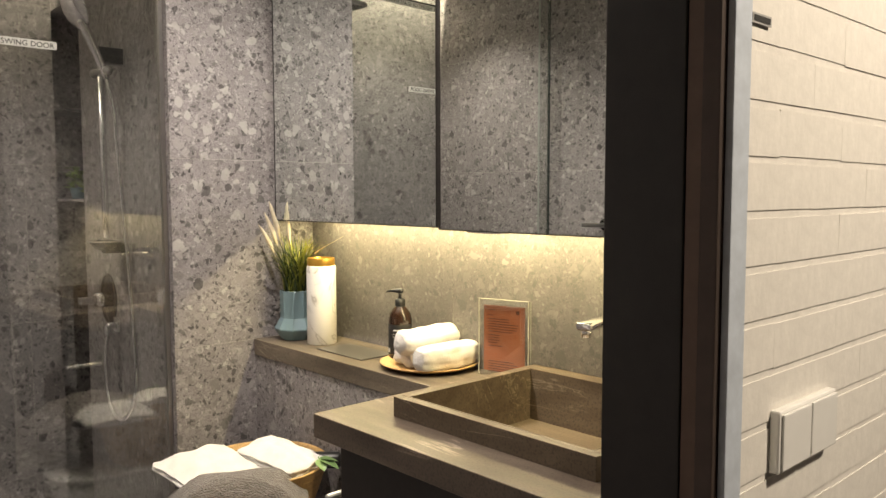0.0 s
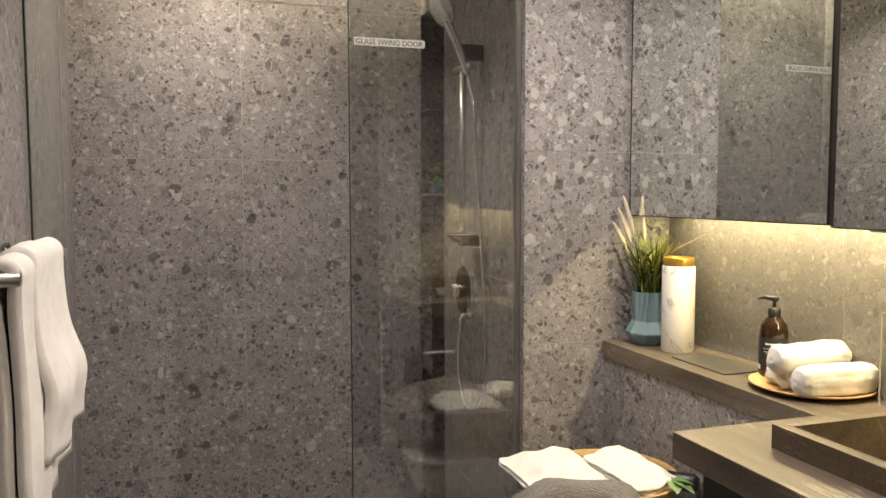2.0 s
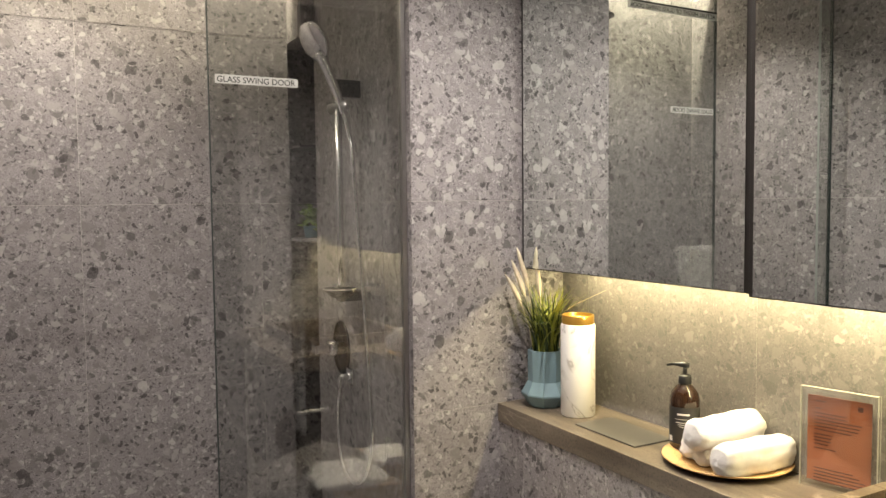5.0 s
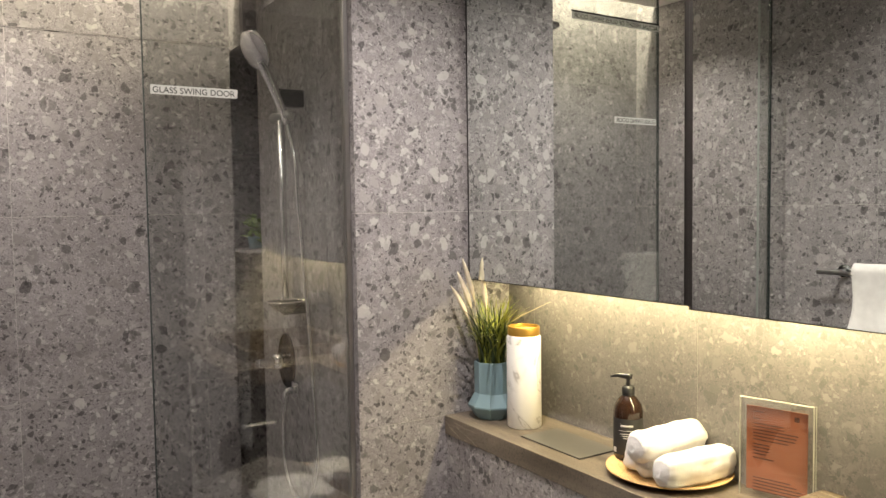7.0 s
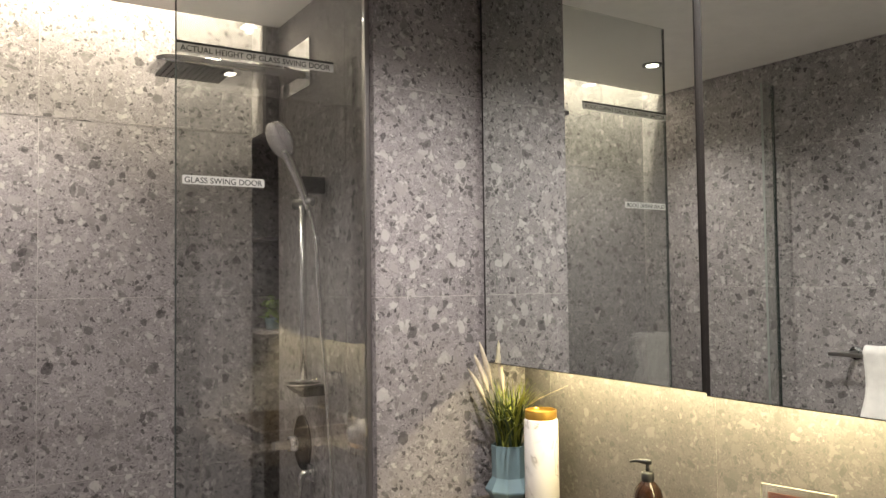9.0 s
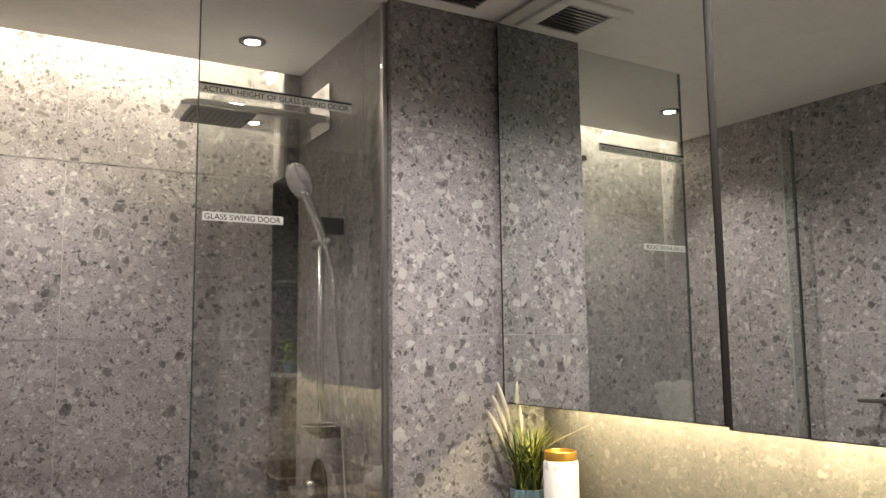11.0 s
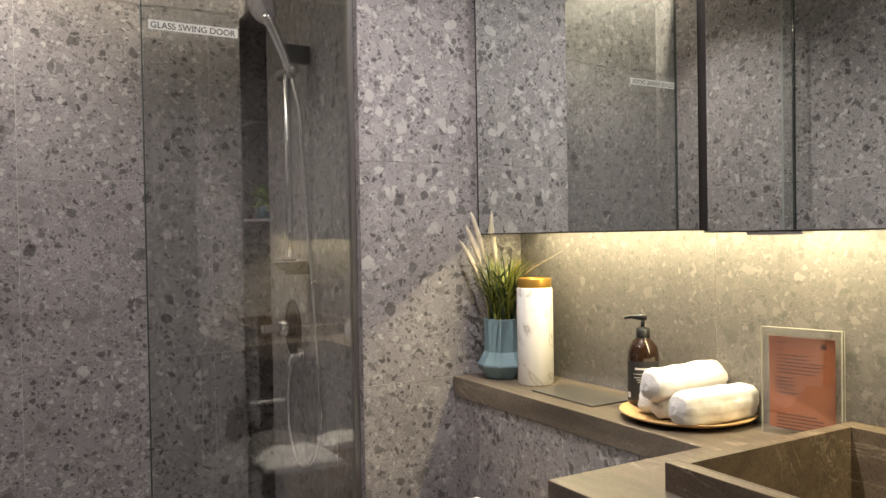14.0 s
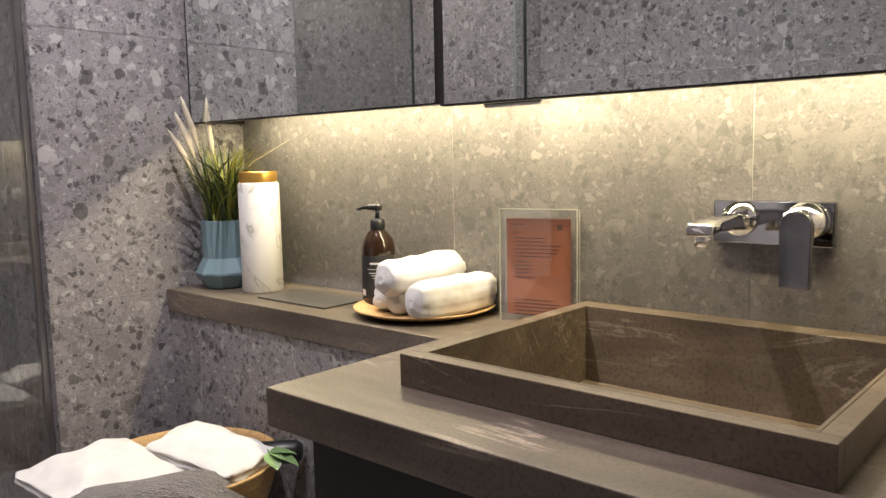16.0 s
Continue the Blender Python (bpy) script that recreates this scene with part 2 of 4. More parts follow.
WOOD = veined("pale_wood", (0.42, 0.25, 0.10), (0.62, 0.40, 0.18), (0.30, 0.16, 0.06), 0.5, 1, 3.0)
BAMBOO = veined("bamboo", (0.40, 0.235, 0.085), (0.58, 0.37, 0.15), (0.28, 0.15, 0.06), 0.55, 0, 5.0)
PORCELAIN = plain("white_porcelain", (0.80, 0.79, 0.76), 0.15, vary=0.02, relief=0.0)
AMBER = plain("amber_glass", (0.022, 0.010, 0.005), 0.08, vary=0.1, relief=0.0)
BLACK_PLASTIC = plain("black_plastic", (0.012, 0.012, 0.012), 0.35)
LABEL_BLACK = plain("label_black", (0.02, 0.019, 0.018), 0.6)
INK_WHITE = plain("white_print", (0.65, 0.63, 0.6), 0.7)
INK = plain("black_print", (0.02, 0.02, 0.02), 0.7)
FILM = haze_film("printed_film", (0.96, 0.96, 0.95), (0.72, 0.72, 0.70), 0.6)
STICKER = plain("sticker_film", (0.38, 0.38, 0.37), 0.5)
CARD = plain("terracotta_card", (0.31, 0.105, 0.052), 0.7, vary=0.06)
CARD_INK = plain("card_print", (0.085, 0.028, 0.018), 0.7)
LEAF_LIGHT = plain("pale_leaf_green", (0.16, 0.24, 0.06), 0.5, vary=0.5, scale=40)
LEAF = plain("leaf_green", (0.15, 0.25, 0.09), 0.5, vary=0.4, scale=25)
GRASS = plain("grass_green", (0.23, 0.25, 0.045), 0.55, vary=0.45, scale=18)
GRASS_DARK = plain("dark_grass", (0.035, 0.06, 0.016), 0.55, vary=0.4, scale=18)
PLUME = plain("grass_plume", (0.52, 0.45, 0.34), 0.9, vary=0.15, scale=60, relief=0.5, depth=0.002)
LAMP_GLOW = glow("lamp_glow", (1, 0.93, 0.82), 14)
STRIP_GLOW = glow("strip_glow", (1, 0.88, 0.6), 2)
SCALE_GLASS = plain("grey_panel", (0.08, 0.074, 0.066), 0.3, vary=0.08)
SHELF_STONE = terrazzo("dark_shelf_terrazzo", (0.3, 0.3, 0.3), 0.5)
FLOOR_STONE = terrazzo("floor_terrazzo", (0.85, 0.84, 0.83), 0.5)


def marble():
    m, n, l, p = mat("white_marble")
    where = n.new("ShaderNodeTexCoord")
    t = node(n, "ShaderNodeTexNoise", Scale=5.5, Detail=4.0, Distortion=2.2)
    l.new(where.outputs["Object"], t.inputs["Vector"])
    away = maths(n, l, "ABSOLUTE", maths(n, l, "SUBTRACT", t.outputs[0], 0.53))
    r = ramp(n, [(0.0, (0.42, 0.39, 0.36)), (0.012, (0.68, 0.66, 0.63)), (0.05, (0.79, 0.77, 0.74))])
    l.new(away, r.inputs[0])
    l.new(r.outputs[0], p.inputs["Base Color"])
    p.inputs["Roughness"].default_value = 0.3
    return m


MARBLE = marble()

# ---- mesh helpers ----


def part(name, bm, material, parent=None, label="", smooth=False):
    me = bpy.data.meshes.new(name)
    bm.to_mesh(me)
    bm.free()
    me.materials.append(material)
    if smooth:
        me.polygons.foreach_set("use_smooth", [True] * len(me.polygons))
    ob = new(name, me)
    if parent:
        ob.parent = parent
    if label:
        ob["label"] = label
    return ob


def soften(ob, width, segments=2, angle=35):
    b = ob.modifiers.new("bevel", "BEVEL")
    b.width, b.segments, b.limit_method, b.angle_limit = width, segments, "ANGLE", radians(angle)
    return ob


def thing(name, label, category, at=(0, 0, 0), group="", turn=0):
    ob = new(name)
    ob.empty_display_size = 0.05
    ob.matrix_world = pose(*at, 0, 0, turn)
    return tagged(ob, label, category, group)


def boxes(*spans):
    bm = bmesh.new()
    for x0, x1, y0, y1, z0, z1 in spans:
        bmesh.ops.create_cube(bm, size=1, matrix=Matrix.LocRotScale(((x0 + x1) / 2, (y0 + y1) / 2, (z0 + z1) / 2), None, (x1 - x0, y1 - y0, z1 - z0)))
    return bm


def lathe(profile, steps=40, start=0.0):
    bm = bmesh.new()
    rings = []
    for r, z in profile:
        rings.append([bm.verts.new((r * math.cos(start + math.tau * k / steps), r * math.sin(start + math.tau * k / steps), z)) for k in range(steps)])
    for a, b in zip(rings, rings[1:]):
        for k in range(steps):
            bm.faces.new((a[k], a[(k + 1) % steps], b[(k + 1) % steps], b[k]))
    bm.faces.new(reversed(rings[0]))
    bm.faces.new(rings[-1])
    bmesh.ops.recalc_face_normals(bm, faces=bm.faces)
    return bm


def tube(points, radius, sides=14, bm=None):
    """A round tube along points; radius: one number or one for each point."""
    bm = bm or bmesh.new()
    pts = [Vector(p) for p in points]
    radii = radius if isinstance(radius, (list, tuple)) else [radius] * len(pts)
    rings, up = [], None
    for i, p in enumerate(pts):
        d = (pts[min(i + 1, len(pts) - 1)] - pts[max(i - 1, 0)]).normalized()
        up = up or (Vector((0, 0, 1)) if abs(d.z) < 0.9 else Vector((1, 0, 0)))
        side = d.cross(up).normalized()
        up = side.cross(d).normalized()
        rings.append([bm.verts.new(p + radii[i] * (math.cos(math.tau * k / sides) * side + math.sin(math.tau * k / sides) * up)) for k in range(sides)])
    for a, b in zip(rings, rings[1:]):
        for k in range(sides):
            bm.faces.new((a[k], a[(k + 1) % sides], b[(k + 1) % sides], b[k]))
    bm.faces.new(reversed(rings[0]))
    bm.faces.new(rings[-1])
    bmesh.ops.recalc_face_normals(bm, faces=bm.faces)
    return bm


def curve(points, n=24):
    """A smooth run of points through the given ones."""
    p = [Vector(q) for q in points]
    p = [2 * p[0] - p[1], *p, 2 * p[-1] - p[-2]]
    out = []
    for i in range(1, len(p) - 2):
        for k in range(n):
            t = k / n
            a, b, c, d = p[i - 1:i + 3]
            out.append(0.5 * (2 * b + (c - a) * t + (2 * a - 5 * b + 4 * c - d) * t * t + (3 * b - a - 3 * c + d) * t ** 3))
    return out + [p[-2]]


def text(words, parent, m, width, material, name="lettering"):
    data = bpy.data.curves.new(name, "FONT")
    data.body, data.size, data.extrude, data.align_x, data.offset = words, 1.0, 0.004, "LEFT", 0.008
    data.materials.append(material)
    ob = new(name, data)
    bpy.context.view_layer.update()
    s = width / max(ob.dimensions.x, 1e-6)
    ob.parent = parent
    ob.matrix_local = m @ Matrix.Diagonal((s, s, s, 1))
    return ob


# ---- setting ----
LEFT, BACK, STUB, SIDE, WALL, FRONT = -0.195, 3.32, 2.425, 1.174, 1.69, 0.505
T = 0.0016


def structure(name, label, bm, material, category="wall"):
    return tagged(part(name, bm, material), label, category, kind="structure")


wall_back = structure("wall_back", "shower back wall clad in grey terrazzo tiles", boxes((-0.34, 1.1120, BACK + T - 0.0006, 3.72, 0, 2.78), (1.1120, 1.95, 3.4209, 3.72, 0, 2.78), (1.1120, 1.95, BACK + T - 0.0006, 3.4209, 2.0668, 2.78)), GROUT)
wall_side = structure("wall_side", "thick wall between shower and vanity, clad in terrazzo", boxes(
    (SIDE + T - 0.0006, 1.95, STUB + T - 0.0006, 3.2057, 0, 2.78), (SIDE + T - 0.0006, 1.95, 3.2057, BACK + T - 0.0006, 2.075, 2.78), (1.40, 1.95, 3.2057, 3.4209, 0, 2.075)), GROUT)
wall_vanity = structure("wall_vanity", "vanity wall clad in grey terrazzo tiles", boxes((WALL + T - 0.0006, 1.83, FRONT + 0.155, STUB + T - 0.0006, 0, 2.78)), GROUT)
wall_left = structure("wall_left", "long wall clad in grey terrazzo tiles", boxes((-0.34, LEFT - T + 0.0006, -2.1, BACK + T - 0.0006, 0, 2.78)), GROUT)
wall_front = structure("wall_front", "white painted brick wall beside the bathroom doorway", boxes(
    (1.016, 3.3, FRONT + 0.0016, FRONT + 0.1632, 0, 2.78), (LEFT - T + 0.0006, 1.016, FRONT + 0.007, FRONT + 0.1632, 2.2, 2.78)), BRICK_PAINT)
bulkhead = structure("bulkhead", "boxed-out corner bulkhead above the shower niche", boxes((1.1138, SIDE + T - 0.0015, 3.1968, BACK + T - 0.0006, 2.0668, 2.78)), GROUT)
floor = structure("floor", "grey terrazzo tiled floor", boxes((-0.34, 3.3, -2.1, 3.72, -0.1, 0)), FLOOR_STONE, "floor")
ceiling = structure("ceiling", "white painted ceiling with a light cove along the shower wall", boxes(
    (LEFT - T + 0.0006, WALL + T - 0.0006, FRONT + 0.155, STUB + T - 0.0006, CEIL, CEIL + 0.04), (LEFT - T + 0.0006, SIDE + T - 0.0006, STUB + T - 0.0006, 3.20, CEIL, CEIL + 0.04),
    (-0.34, 1.95, STUB, 3.72, 2.78, 2.84), (-0.34, 3.4, -2.2, FRONT + 0.012, 2.6, 2.66)), WHITE_PAINT, "ceiling")
# unseen walls, added to close off the light outside the doorway
wall_corridor = structure("wall_corridor", "plain dark taupe corridor wall behind the walk", boxes((-0.34, 3.4, -2.2, -2.1, 0, 2.6), (3.3, 3.4, -2.1, FRONT + 0.155, 0, 2.78)), CORRIDOR_PAINT)


def grid(lo, hi, joint, step=0.6):
    cuts = [lo] + [c for k in range(-9, 9) if lo + 0.004 < (c := joint + k * step) < hi - 0.004] + [hi]
    return list(zip(cuts, cuts[1:]))


tile_meshes = {}


def tiles(wall, axis, at, out, u, v, ujoint, vjoint=0.88, name="tile", stone=None):
    """Clads the plane axis = at, whose room side lies towards out, with 0.6 m tiles over the spans u and v."""
    gap = 0.0008
    for a, b in grid(*u, ujoint):
        for c, d in grid(*v, vjoint):
            w, h = round(b - a - 2 * gap, 4), round(d - c - 2 * gap, 4)
            key = (axis, w, h, name, stone)
            if key not in tile_meshes:
                s = {"x": (T, w, h), "y": (w, T, h), "z": (w, h, T)}[axis]
                bm = boxes((-s[0] / 2, s[0] / 2, -s[1] / 2, s[1] / 2, -s[2] / 2, s[2] / 2))
                me = bpy.data.meshes.new(name)
                bm.to_mesh(me)
                bm.free()
                me.materials.append(stone or STONE)
                tile_meshes[key] = me
            ob = new(name, tile_meshes[key])
            ob.parent = wall
            mid = at - out * T / 2
            ob.location = {"x": (mid, (a + b) / 2, (c + d) / 2), "y": ((a + b) / 2, mid, (c + d) / 2), "z": ((a + b) / 2, (c + d) / 2, mid)}[axis]


# ---- shower screen ----
GY = 2.462
screen = thing("shower_screen", "full-height clear glass shower panel in a dark channel", "shower screen", (0.64, GY, 0))
part("pane", boxes((0.002, 0.519, -0.005, 0.005, 0.012, CEIL - 0.006)), GLASS, screen)
part("polished_edge", boxes((0, 0.0018, -0.005, 0.005, 0.012, CEIL - 0.006)), GLASS_EDGE, screen, "dark green polished glass edge")
soften(part("channel", boxes((0.520, 0.533, -0.010, 0.010, 0.012, CEIL - 0.004)), BRUSHED, screen, "slim steel wall channel"), 0.001)
part("floor_channel", boxes((0, 0.533, -0.011, 0.011, 0.0, 0.012)), BRUSHED, screen)
sign = part("door_sign", boxes((0.016, 0.226, -0.0068, -0.0054, 1.775, 1.797)), FILM, screen, "printed strip reading glass swing door")
text("GLASS SWING DOOR", sign, pose(0.020, -0.0072, 1.7785, 90), 0.199, INK)
top_sign = part("height_sign", boxes((0.003, 0.424, -0.0068, -0.0054, 2.106, 2.129)), FILM, screen, "printed strip reading actual height of glass swing door")
part("height_line", boxes((0.0, 0.424, -0.007, -0.0054, 2.129, 2.135)), INK, screen, "black line at the door height")
text("ACTUAL HEIGHT OF GLASS SWING DOOR", top_sign, pose(0.010, -0.0072, 2.1105, 90), 0.405, INK)

fixed = thing("glass_fin", "narrow clear glass panel fixed to the tiled wall", "glass panel", (LEFT, GY + 0.04, 0))
part("pane", boxes((0.0045, 0.080, -0.005, 0.005, 0.004, 2.36)), GLASS, fixed)
part("wall_joint", boxes((0.0002, 0.0044, -0.006, 0.006, 0.004, 2.36)), GLASS_EDGE, fixed, "dark sealed joint at the wall")
part("polished_edge", boxes((0.0805, 0.082, -0.005, 0.005, 0.004, 2.36)), PALE_EDGE, fixed, "pale polished glass edge")

# ---- mirror cabinet ----
cab = thing("mirror_cabinet", "wall-hung mirror cabinet with two mirrored doors and light below", "cabinet", (WALL, 0, 0))
part("body", boxes((-0.110, -0.001, 0.672, STUB - 0.004, 1.326, CEIL - 0.022)), BLACK_FRAME, cab)
part("side_panel", boxes((-0.125, -0.001, STUB - 0.0125, STUB - 0.001, 1.283, CEIL - 0.022)), BLACK_FRAME, cab)
# black strip added so that the gap beside the door looks dark
part("filler_strip", boxes((-0.141, -0.126, STUB - 0.0115, STUB - 0.0008, 1.283, CEIL - 0.022)), BLACK_FRAME, cab, "black filler strip at the wall")
for y0, y1, drop, front, ajar in ((1.600, STUB - 0.012, 0.0, 0.0, 1.0), (0.745, 1.594, 0.005, 0.0, 1.6)):
    door = soften(part("door", boxes((-0.143 - front, -0.127, y0, y1, 1.279 - drop, CEIL - 0.022)), BLACK_FRAME, cab, "black-edged mirrored door"), 0.0008)
    hinge = y0 if y0 > 1.5 else (y0 + y1) / 2
    door.matrix_local = pose(-0.127, hinge, 0, 0, 0, ajar) @ pose(0.127, -hinge, 0)
    part("mirror", boxes((-0.147 - front, -0.1434 - front, y0 + 0.012, y1 - 0.013, 1.282 - drop, CEIL - 0.015)), MIRROR, door, "clear mirror glass")
part("light_strip", boxes((-0.084, -0.072, 0.70, 2.295, 1.320, 1.3255)), STRIP_GLOW, cab, "warm light strip")
soften(part("sensor", boxes((-0.124, -0.092, 1.40, 1.52, 1.268, 1.3255)), CHROME, cab, "small chrome hinge bracket"), 0.003)
soften(part("sensor", boxes((-0.124, -0.104, 0.83, 0.90, 1.270, 1.3255)), CHROME, cab, "small chrome hinge bracket"), 0.003)

# ---- ledge, counter, basin ----
ledge = structure("half_wall", "low boxed-out wall below the stone ledge", boxes((1.4568, WALL + T, 1.40, STUB + T - 0.0006, 0, 0.826), (1.466, WALL + T, 0.76, 1.40, 0, 0.76)), GROUT)
slab = thing("worktop", "brown travertine worktop with a narrow ledge along the wall", "worktop", (0, 0, 0))
xs, ys = [1.096, 1.234, 1.451, 1.645, WALL], [0.662, 0.867, 1.366, 1.53, STUB]
solid = {(i, j) for i in range(4) for j in range(4) if not (j == 3 and i < 2) and not (j == 1 and i in (1, 2))}
for name, cells, stone in (("counter_slab", {c for c in solid if c[1] < 3}, TRAVERTINE_TOP), ("ledge_slab", {c for c in solid if c[1] == 3}, LEDGE)):
    bm = bmesh.new()
    corner = {(i, j, z): bm.verts.new((xs[i], ys[j], z)) for i in range(5) for j in range(5) for z in (0.826, 0.88)}
    for i, j in sorted(cells):
        bm.faces.new([corner[c] for c in ((i, j, 0.88), (i + 1, j, 0.88), (i + 1, j + 1, 0.88), (i, j + 1, 0.88))])
        bm.faces.new([corner[c] for c in ((i, j, 0.826), (i, j + 1, 0.826), (i + 1, j + 1, 0.826), (i + 1, j, 0.826))])
        for di, dj, a, b in ((-1, 0, (i, j), (i, j + 1)), (1, 0, (i + 1, j + 1), (i + 1, j)), (0, -1, (i + 1, j), (i, j)), (0, 1, (i, j + 1), (i + 1, j + 1))):
            if (i + di, j + dj) not in solid:
                bm.faces.new([corner[c] for c in ((*a, 0.826), (*a, 0.88), (*b, 0.88), (*b, 0.826))])
    bmesh.ops.delete(bm, geom=[v for v in bm.verts if not v.link_faces], context="VERTS")
    bmesh.ops.recalc_face_normals(bm, faces=bm.faces)
    soften(part(name, bm, stone, slab, "dark brown travertine" if name[0] == "c" else "greyer travertine"), 0.0015)
basin = thing("basin", "square-edged brown travertine vessel basin on the worktop", "basin", (0, 0, 0))
BX0, BX1, BY0, BY1, BZ = 1.212, WALL - 0.002, 0.845, 1.388, 0.925
soften(part("front_rim", boxes((BX0, BX0 + 0.022, BY0, BY1, 0.8804, BZ)), TRAVERTINE, basin), 0.001)
soften(part("back_rim", boxes((1.645, BX1, BY0, BY1, 0.8804, BZ)), TRAVERTINE, basin), 0.001)
for y0 in (BY0, BY1 - 0.022):
    soften(part("side_rim", boxes((BX0 + 0.022, 1.645, y0, y0 + 0.022, 0.8804, BZ)), TRAVERTINE, basin), 0.001)
# the trough below the rim, its floor falling towards the drain
for x0, x1 in ((1.2338, 1.2385), (1.6405, 1.6448)):
    soften(part("trough_wall", boxes((x0, x1, 0.8670, 1.3660, 0.794, 0.9252)), TRAVERTINE, basin), 0.0006)
for y0, y1 in ((0.8672, 0.872), (1.361, 1.3658)):
    soften(part("trough_wall", boxes((1.2385, 1.6405, y0, y1, 0.794, 0.9252)), TRAVERTINE, basin), 0.0006)
part("trough_floor", boxes((1.2335, 1.6455, 0.8665, 1.3665, 0.775, 0.795)), TRAVERTINE, basin)
part("drain", lathe([(0.03, 0.0), (0.031, 0.002), (0.026, 0.004), (0.01, 0.0045)], 28), CHROME, basin, smooth=True).location = (1.52, 1.11, 0.795)
vanity = thing("vanity_unit", "dark veneered vanity unit below the travertine worktop", "cabinet", (0, 0, 0))
soften(part("body", boxes((1.165, 1.455, 0.76, 1.50, 0.32, 0.77), (1.165, 1.215, 0.76, 1.50, 0.77, 0.8255)), DARK_WOOD, vanity), 0.002)
for z0, z1 in ((0.33, 0.56), (0.57, 0.80)):
    soften(part("drawer_front", boxes((1.146, 1.1645, 0.765, 1.498, z0, z1)), DARK_WOOD, vanity), 0.002)
holder = thing("paper_holder", "chrome paper holder on the side of the vanity unit", "paper holder", (1.20, 1.50, 0.67))
soften(part("bar", tube([(-0.06, 0.045, 0), (0.07, 0.045, 0)], 0.008), LIT_STEEL, holder, smooth=True), 0.001)
part("arm", tube([(0.06, 0.0, 0), (0.06, 0.045, 0)], 0.005), CHROME, holder, smooth=True)

# tap
tap = thing("wall_tap", "chrome wall-mounted basin mixer with a flat plate", "tap", (WALL, 1.066, 1.077))
soften(part("plate", boxes((-0.012, -0.001, -0.088, 0.088, -0.033, 0.033)), DIM_TAP_CHROME, tap), 0.002)
part("collar", tube([(-0.012, 0.046, 0.006), (-0.02, 0.046, 0.006)], 0.026, 28), CHROME, tap, smooth=True)
bm = bmesh.new()
for (x, z, w, h) in ((-0.015, 0.0, 0.017, 0.013), (-0.06, 0.004, 0.017, 0.012), (-0.12, 0.004, 0.018, 0.010), (-0.165, -0.001, 0.02, 0.009)):
    ring = [bm.verts.new((x, 0.046 + w * a, z + h * b)) for a, b in ((-1, -0.7), (-0.7, -1), (0.7, -1), (1, -0.7), (1, 0.7), (0.7, 1), (-0.7, 1), (-1, 0.7))]
    if x < -0.02:
        for k in range(8):
            bm.faces.new((last[k], last[(k + 1) % 8], ring[(k + 1) % 8], ring[k]))
    last = ring
bm.faces.new(last)
bmesh.ops.recalc_face_normals(bm, faces=bm.faces)
soften(part("spout", bm, CHROME, tap, smooth=True), 0.003)
part("aerator", tube([(-0.152, 0.046, -0.006), (-0.152, 0.046, -0.024)], 0.011, 20), CHROME, tap, smooth=True)
part("cartridge", tube([(-0.012, -0.052, 0.006), (-0.03, -0.052, 0.006), (-0.031, -0.052, 0.006), (-0.058, -0.052, 0.006)], [0.027, 0.027, 0.022, 0.022], 28), CHROME, tap, smooth=True)
bm = bmesh.new()
outline = [(-0.052 + 0.022 * math.cos(math.pi * k / 16), 0.001 + 0.022 * math.sin(math.pi * k / 16)) for k in range(17)] + [(-0.0725, -0.086), (-0.070, -0.0885), (-0.034, -0.0885), (-0.0315, -0.086)]
fore, rear = [bm.verts.new((-0.071, y, z)) for y, z in outline], [bm.verts.new((-0.057, y, z)) for y, z in outline]
bm.faces.new(fore)
bm.faces.new(rear[::-1])
for k in range(len(outline)):
    j = (k + 1) % len(outline)
    bm.faces.new((fore[k], rear[k], rear[j], fore[j]))
bmesh.ops.recalc_face_normals(bm, faces=bm.faces)
soften(part("lever", bm, DIM_TAP_CHROME, tap, "flat polished lever"), 0.0016, 2)

# ---- things on the ledge ----
TOP = 0.8802
vase = thing("vase", "faceted blue-grey ceramic vase holding ornamental grass", "vase", (1.560, 2.335, TOP))
part("body", lathe([(0.046, 0), (0.049, 0.002), (0.071, 0.035), (0.0715, 0.040), (0.0515, 0.074), (0.0525, 0.164), (0.0515, 0.165), (0.047, 0.165), (0.045, 0.12), (0.03, 0.11)], 9, 0.5), BLUE_GLAZE, vase)
rng = random.Random(4)
bm, bm2 = bmesh.new(), bmesh.new()


def blade(bm, x, y, z, lean, turn, length, width):
    d = Vector((math.cos(turn), math.sin(turn), 0))
    side = Vector((-d.y, d.x, 0))
    prev = None
    for k in range(7):
        s = k / 6
        c = Vector((x, y, z)) + d * (lean * s ** 2.1) + Vector((0, 0, length * (s - 0.95 * abs(lean) / length * s * s)))
        w = width * (1 - s ** 2) + 0.0003
        pair = (bm.verts.new(c - side * w), bm.verts.new(c + side * w))
        if prev:
            bm.faces.new((prev[0], prev[1], pair[1], pair[0]))
        prev = pair


for k in range(240):
    a, r = rng.uniform(0, math.tau), 0.036 * rng.random() ** 0.5
    turn = rng.uniform(0, math.tau)
    # the wall and the mirror stand close behind
    room = min(0.19, 0.115 / max(math.cos(turn), 0.01), 0.075 / max(math.sin(turn), 0.01))
    out = rng.uniform(0.15, 1.0) ** 0.8 * room
    blade(bm if k % 5 > 1 else bm2, r * math.cos(a), r * math.sin(a), 0.118, out, turn, rng.uniform(0.14, 0.25) + 0.8 * out, rng.uniform(0.0018, 0.0040))
part("grass", bm, GRASS, vase, "yellow-green grass blades")
part("grass", bm2, GRASS_DARK, vase, "dark olive grass blades")
blade_one = bmesh.new()
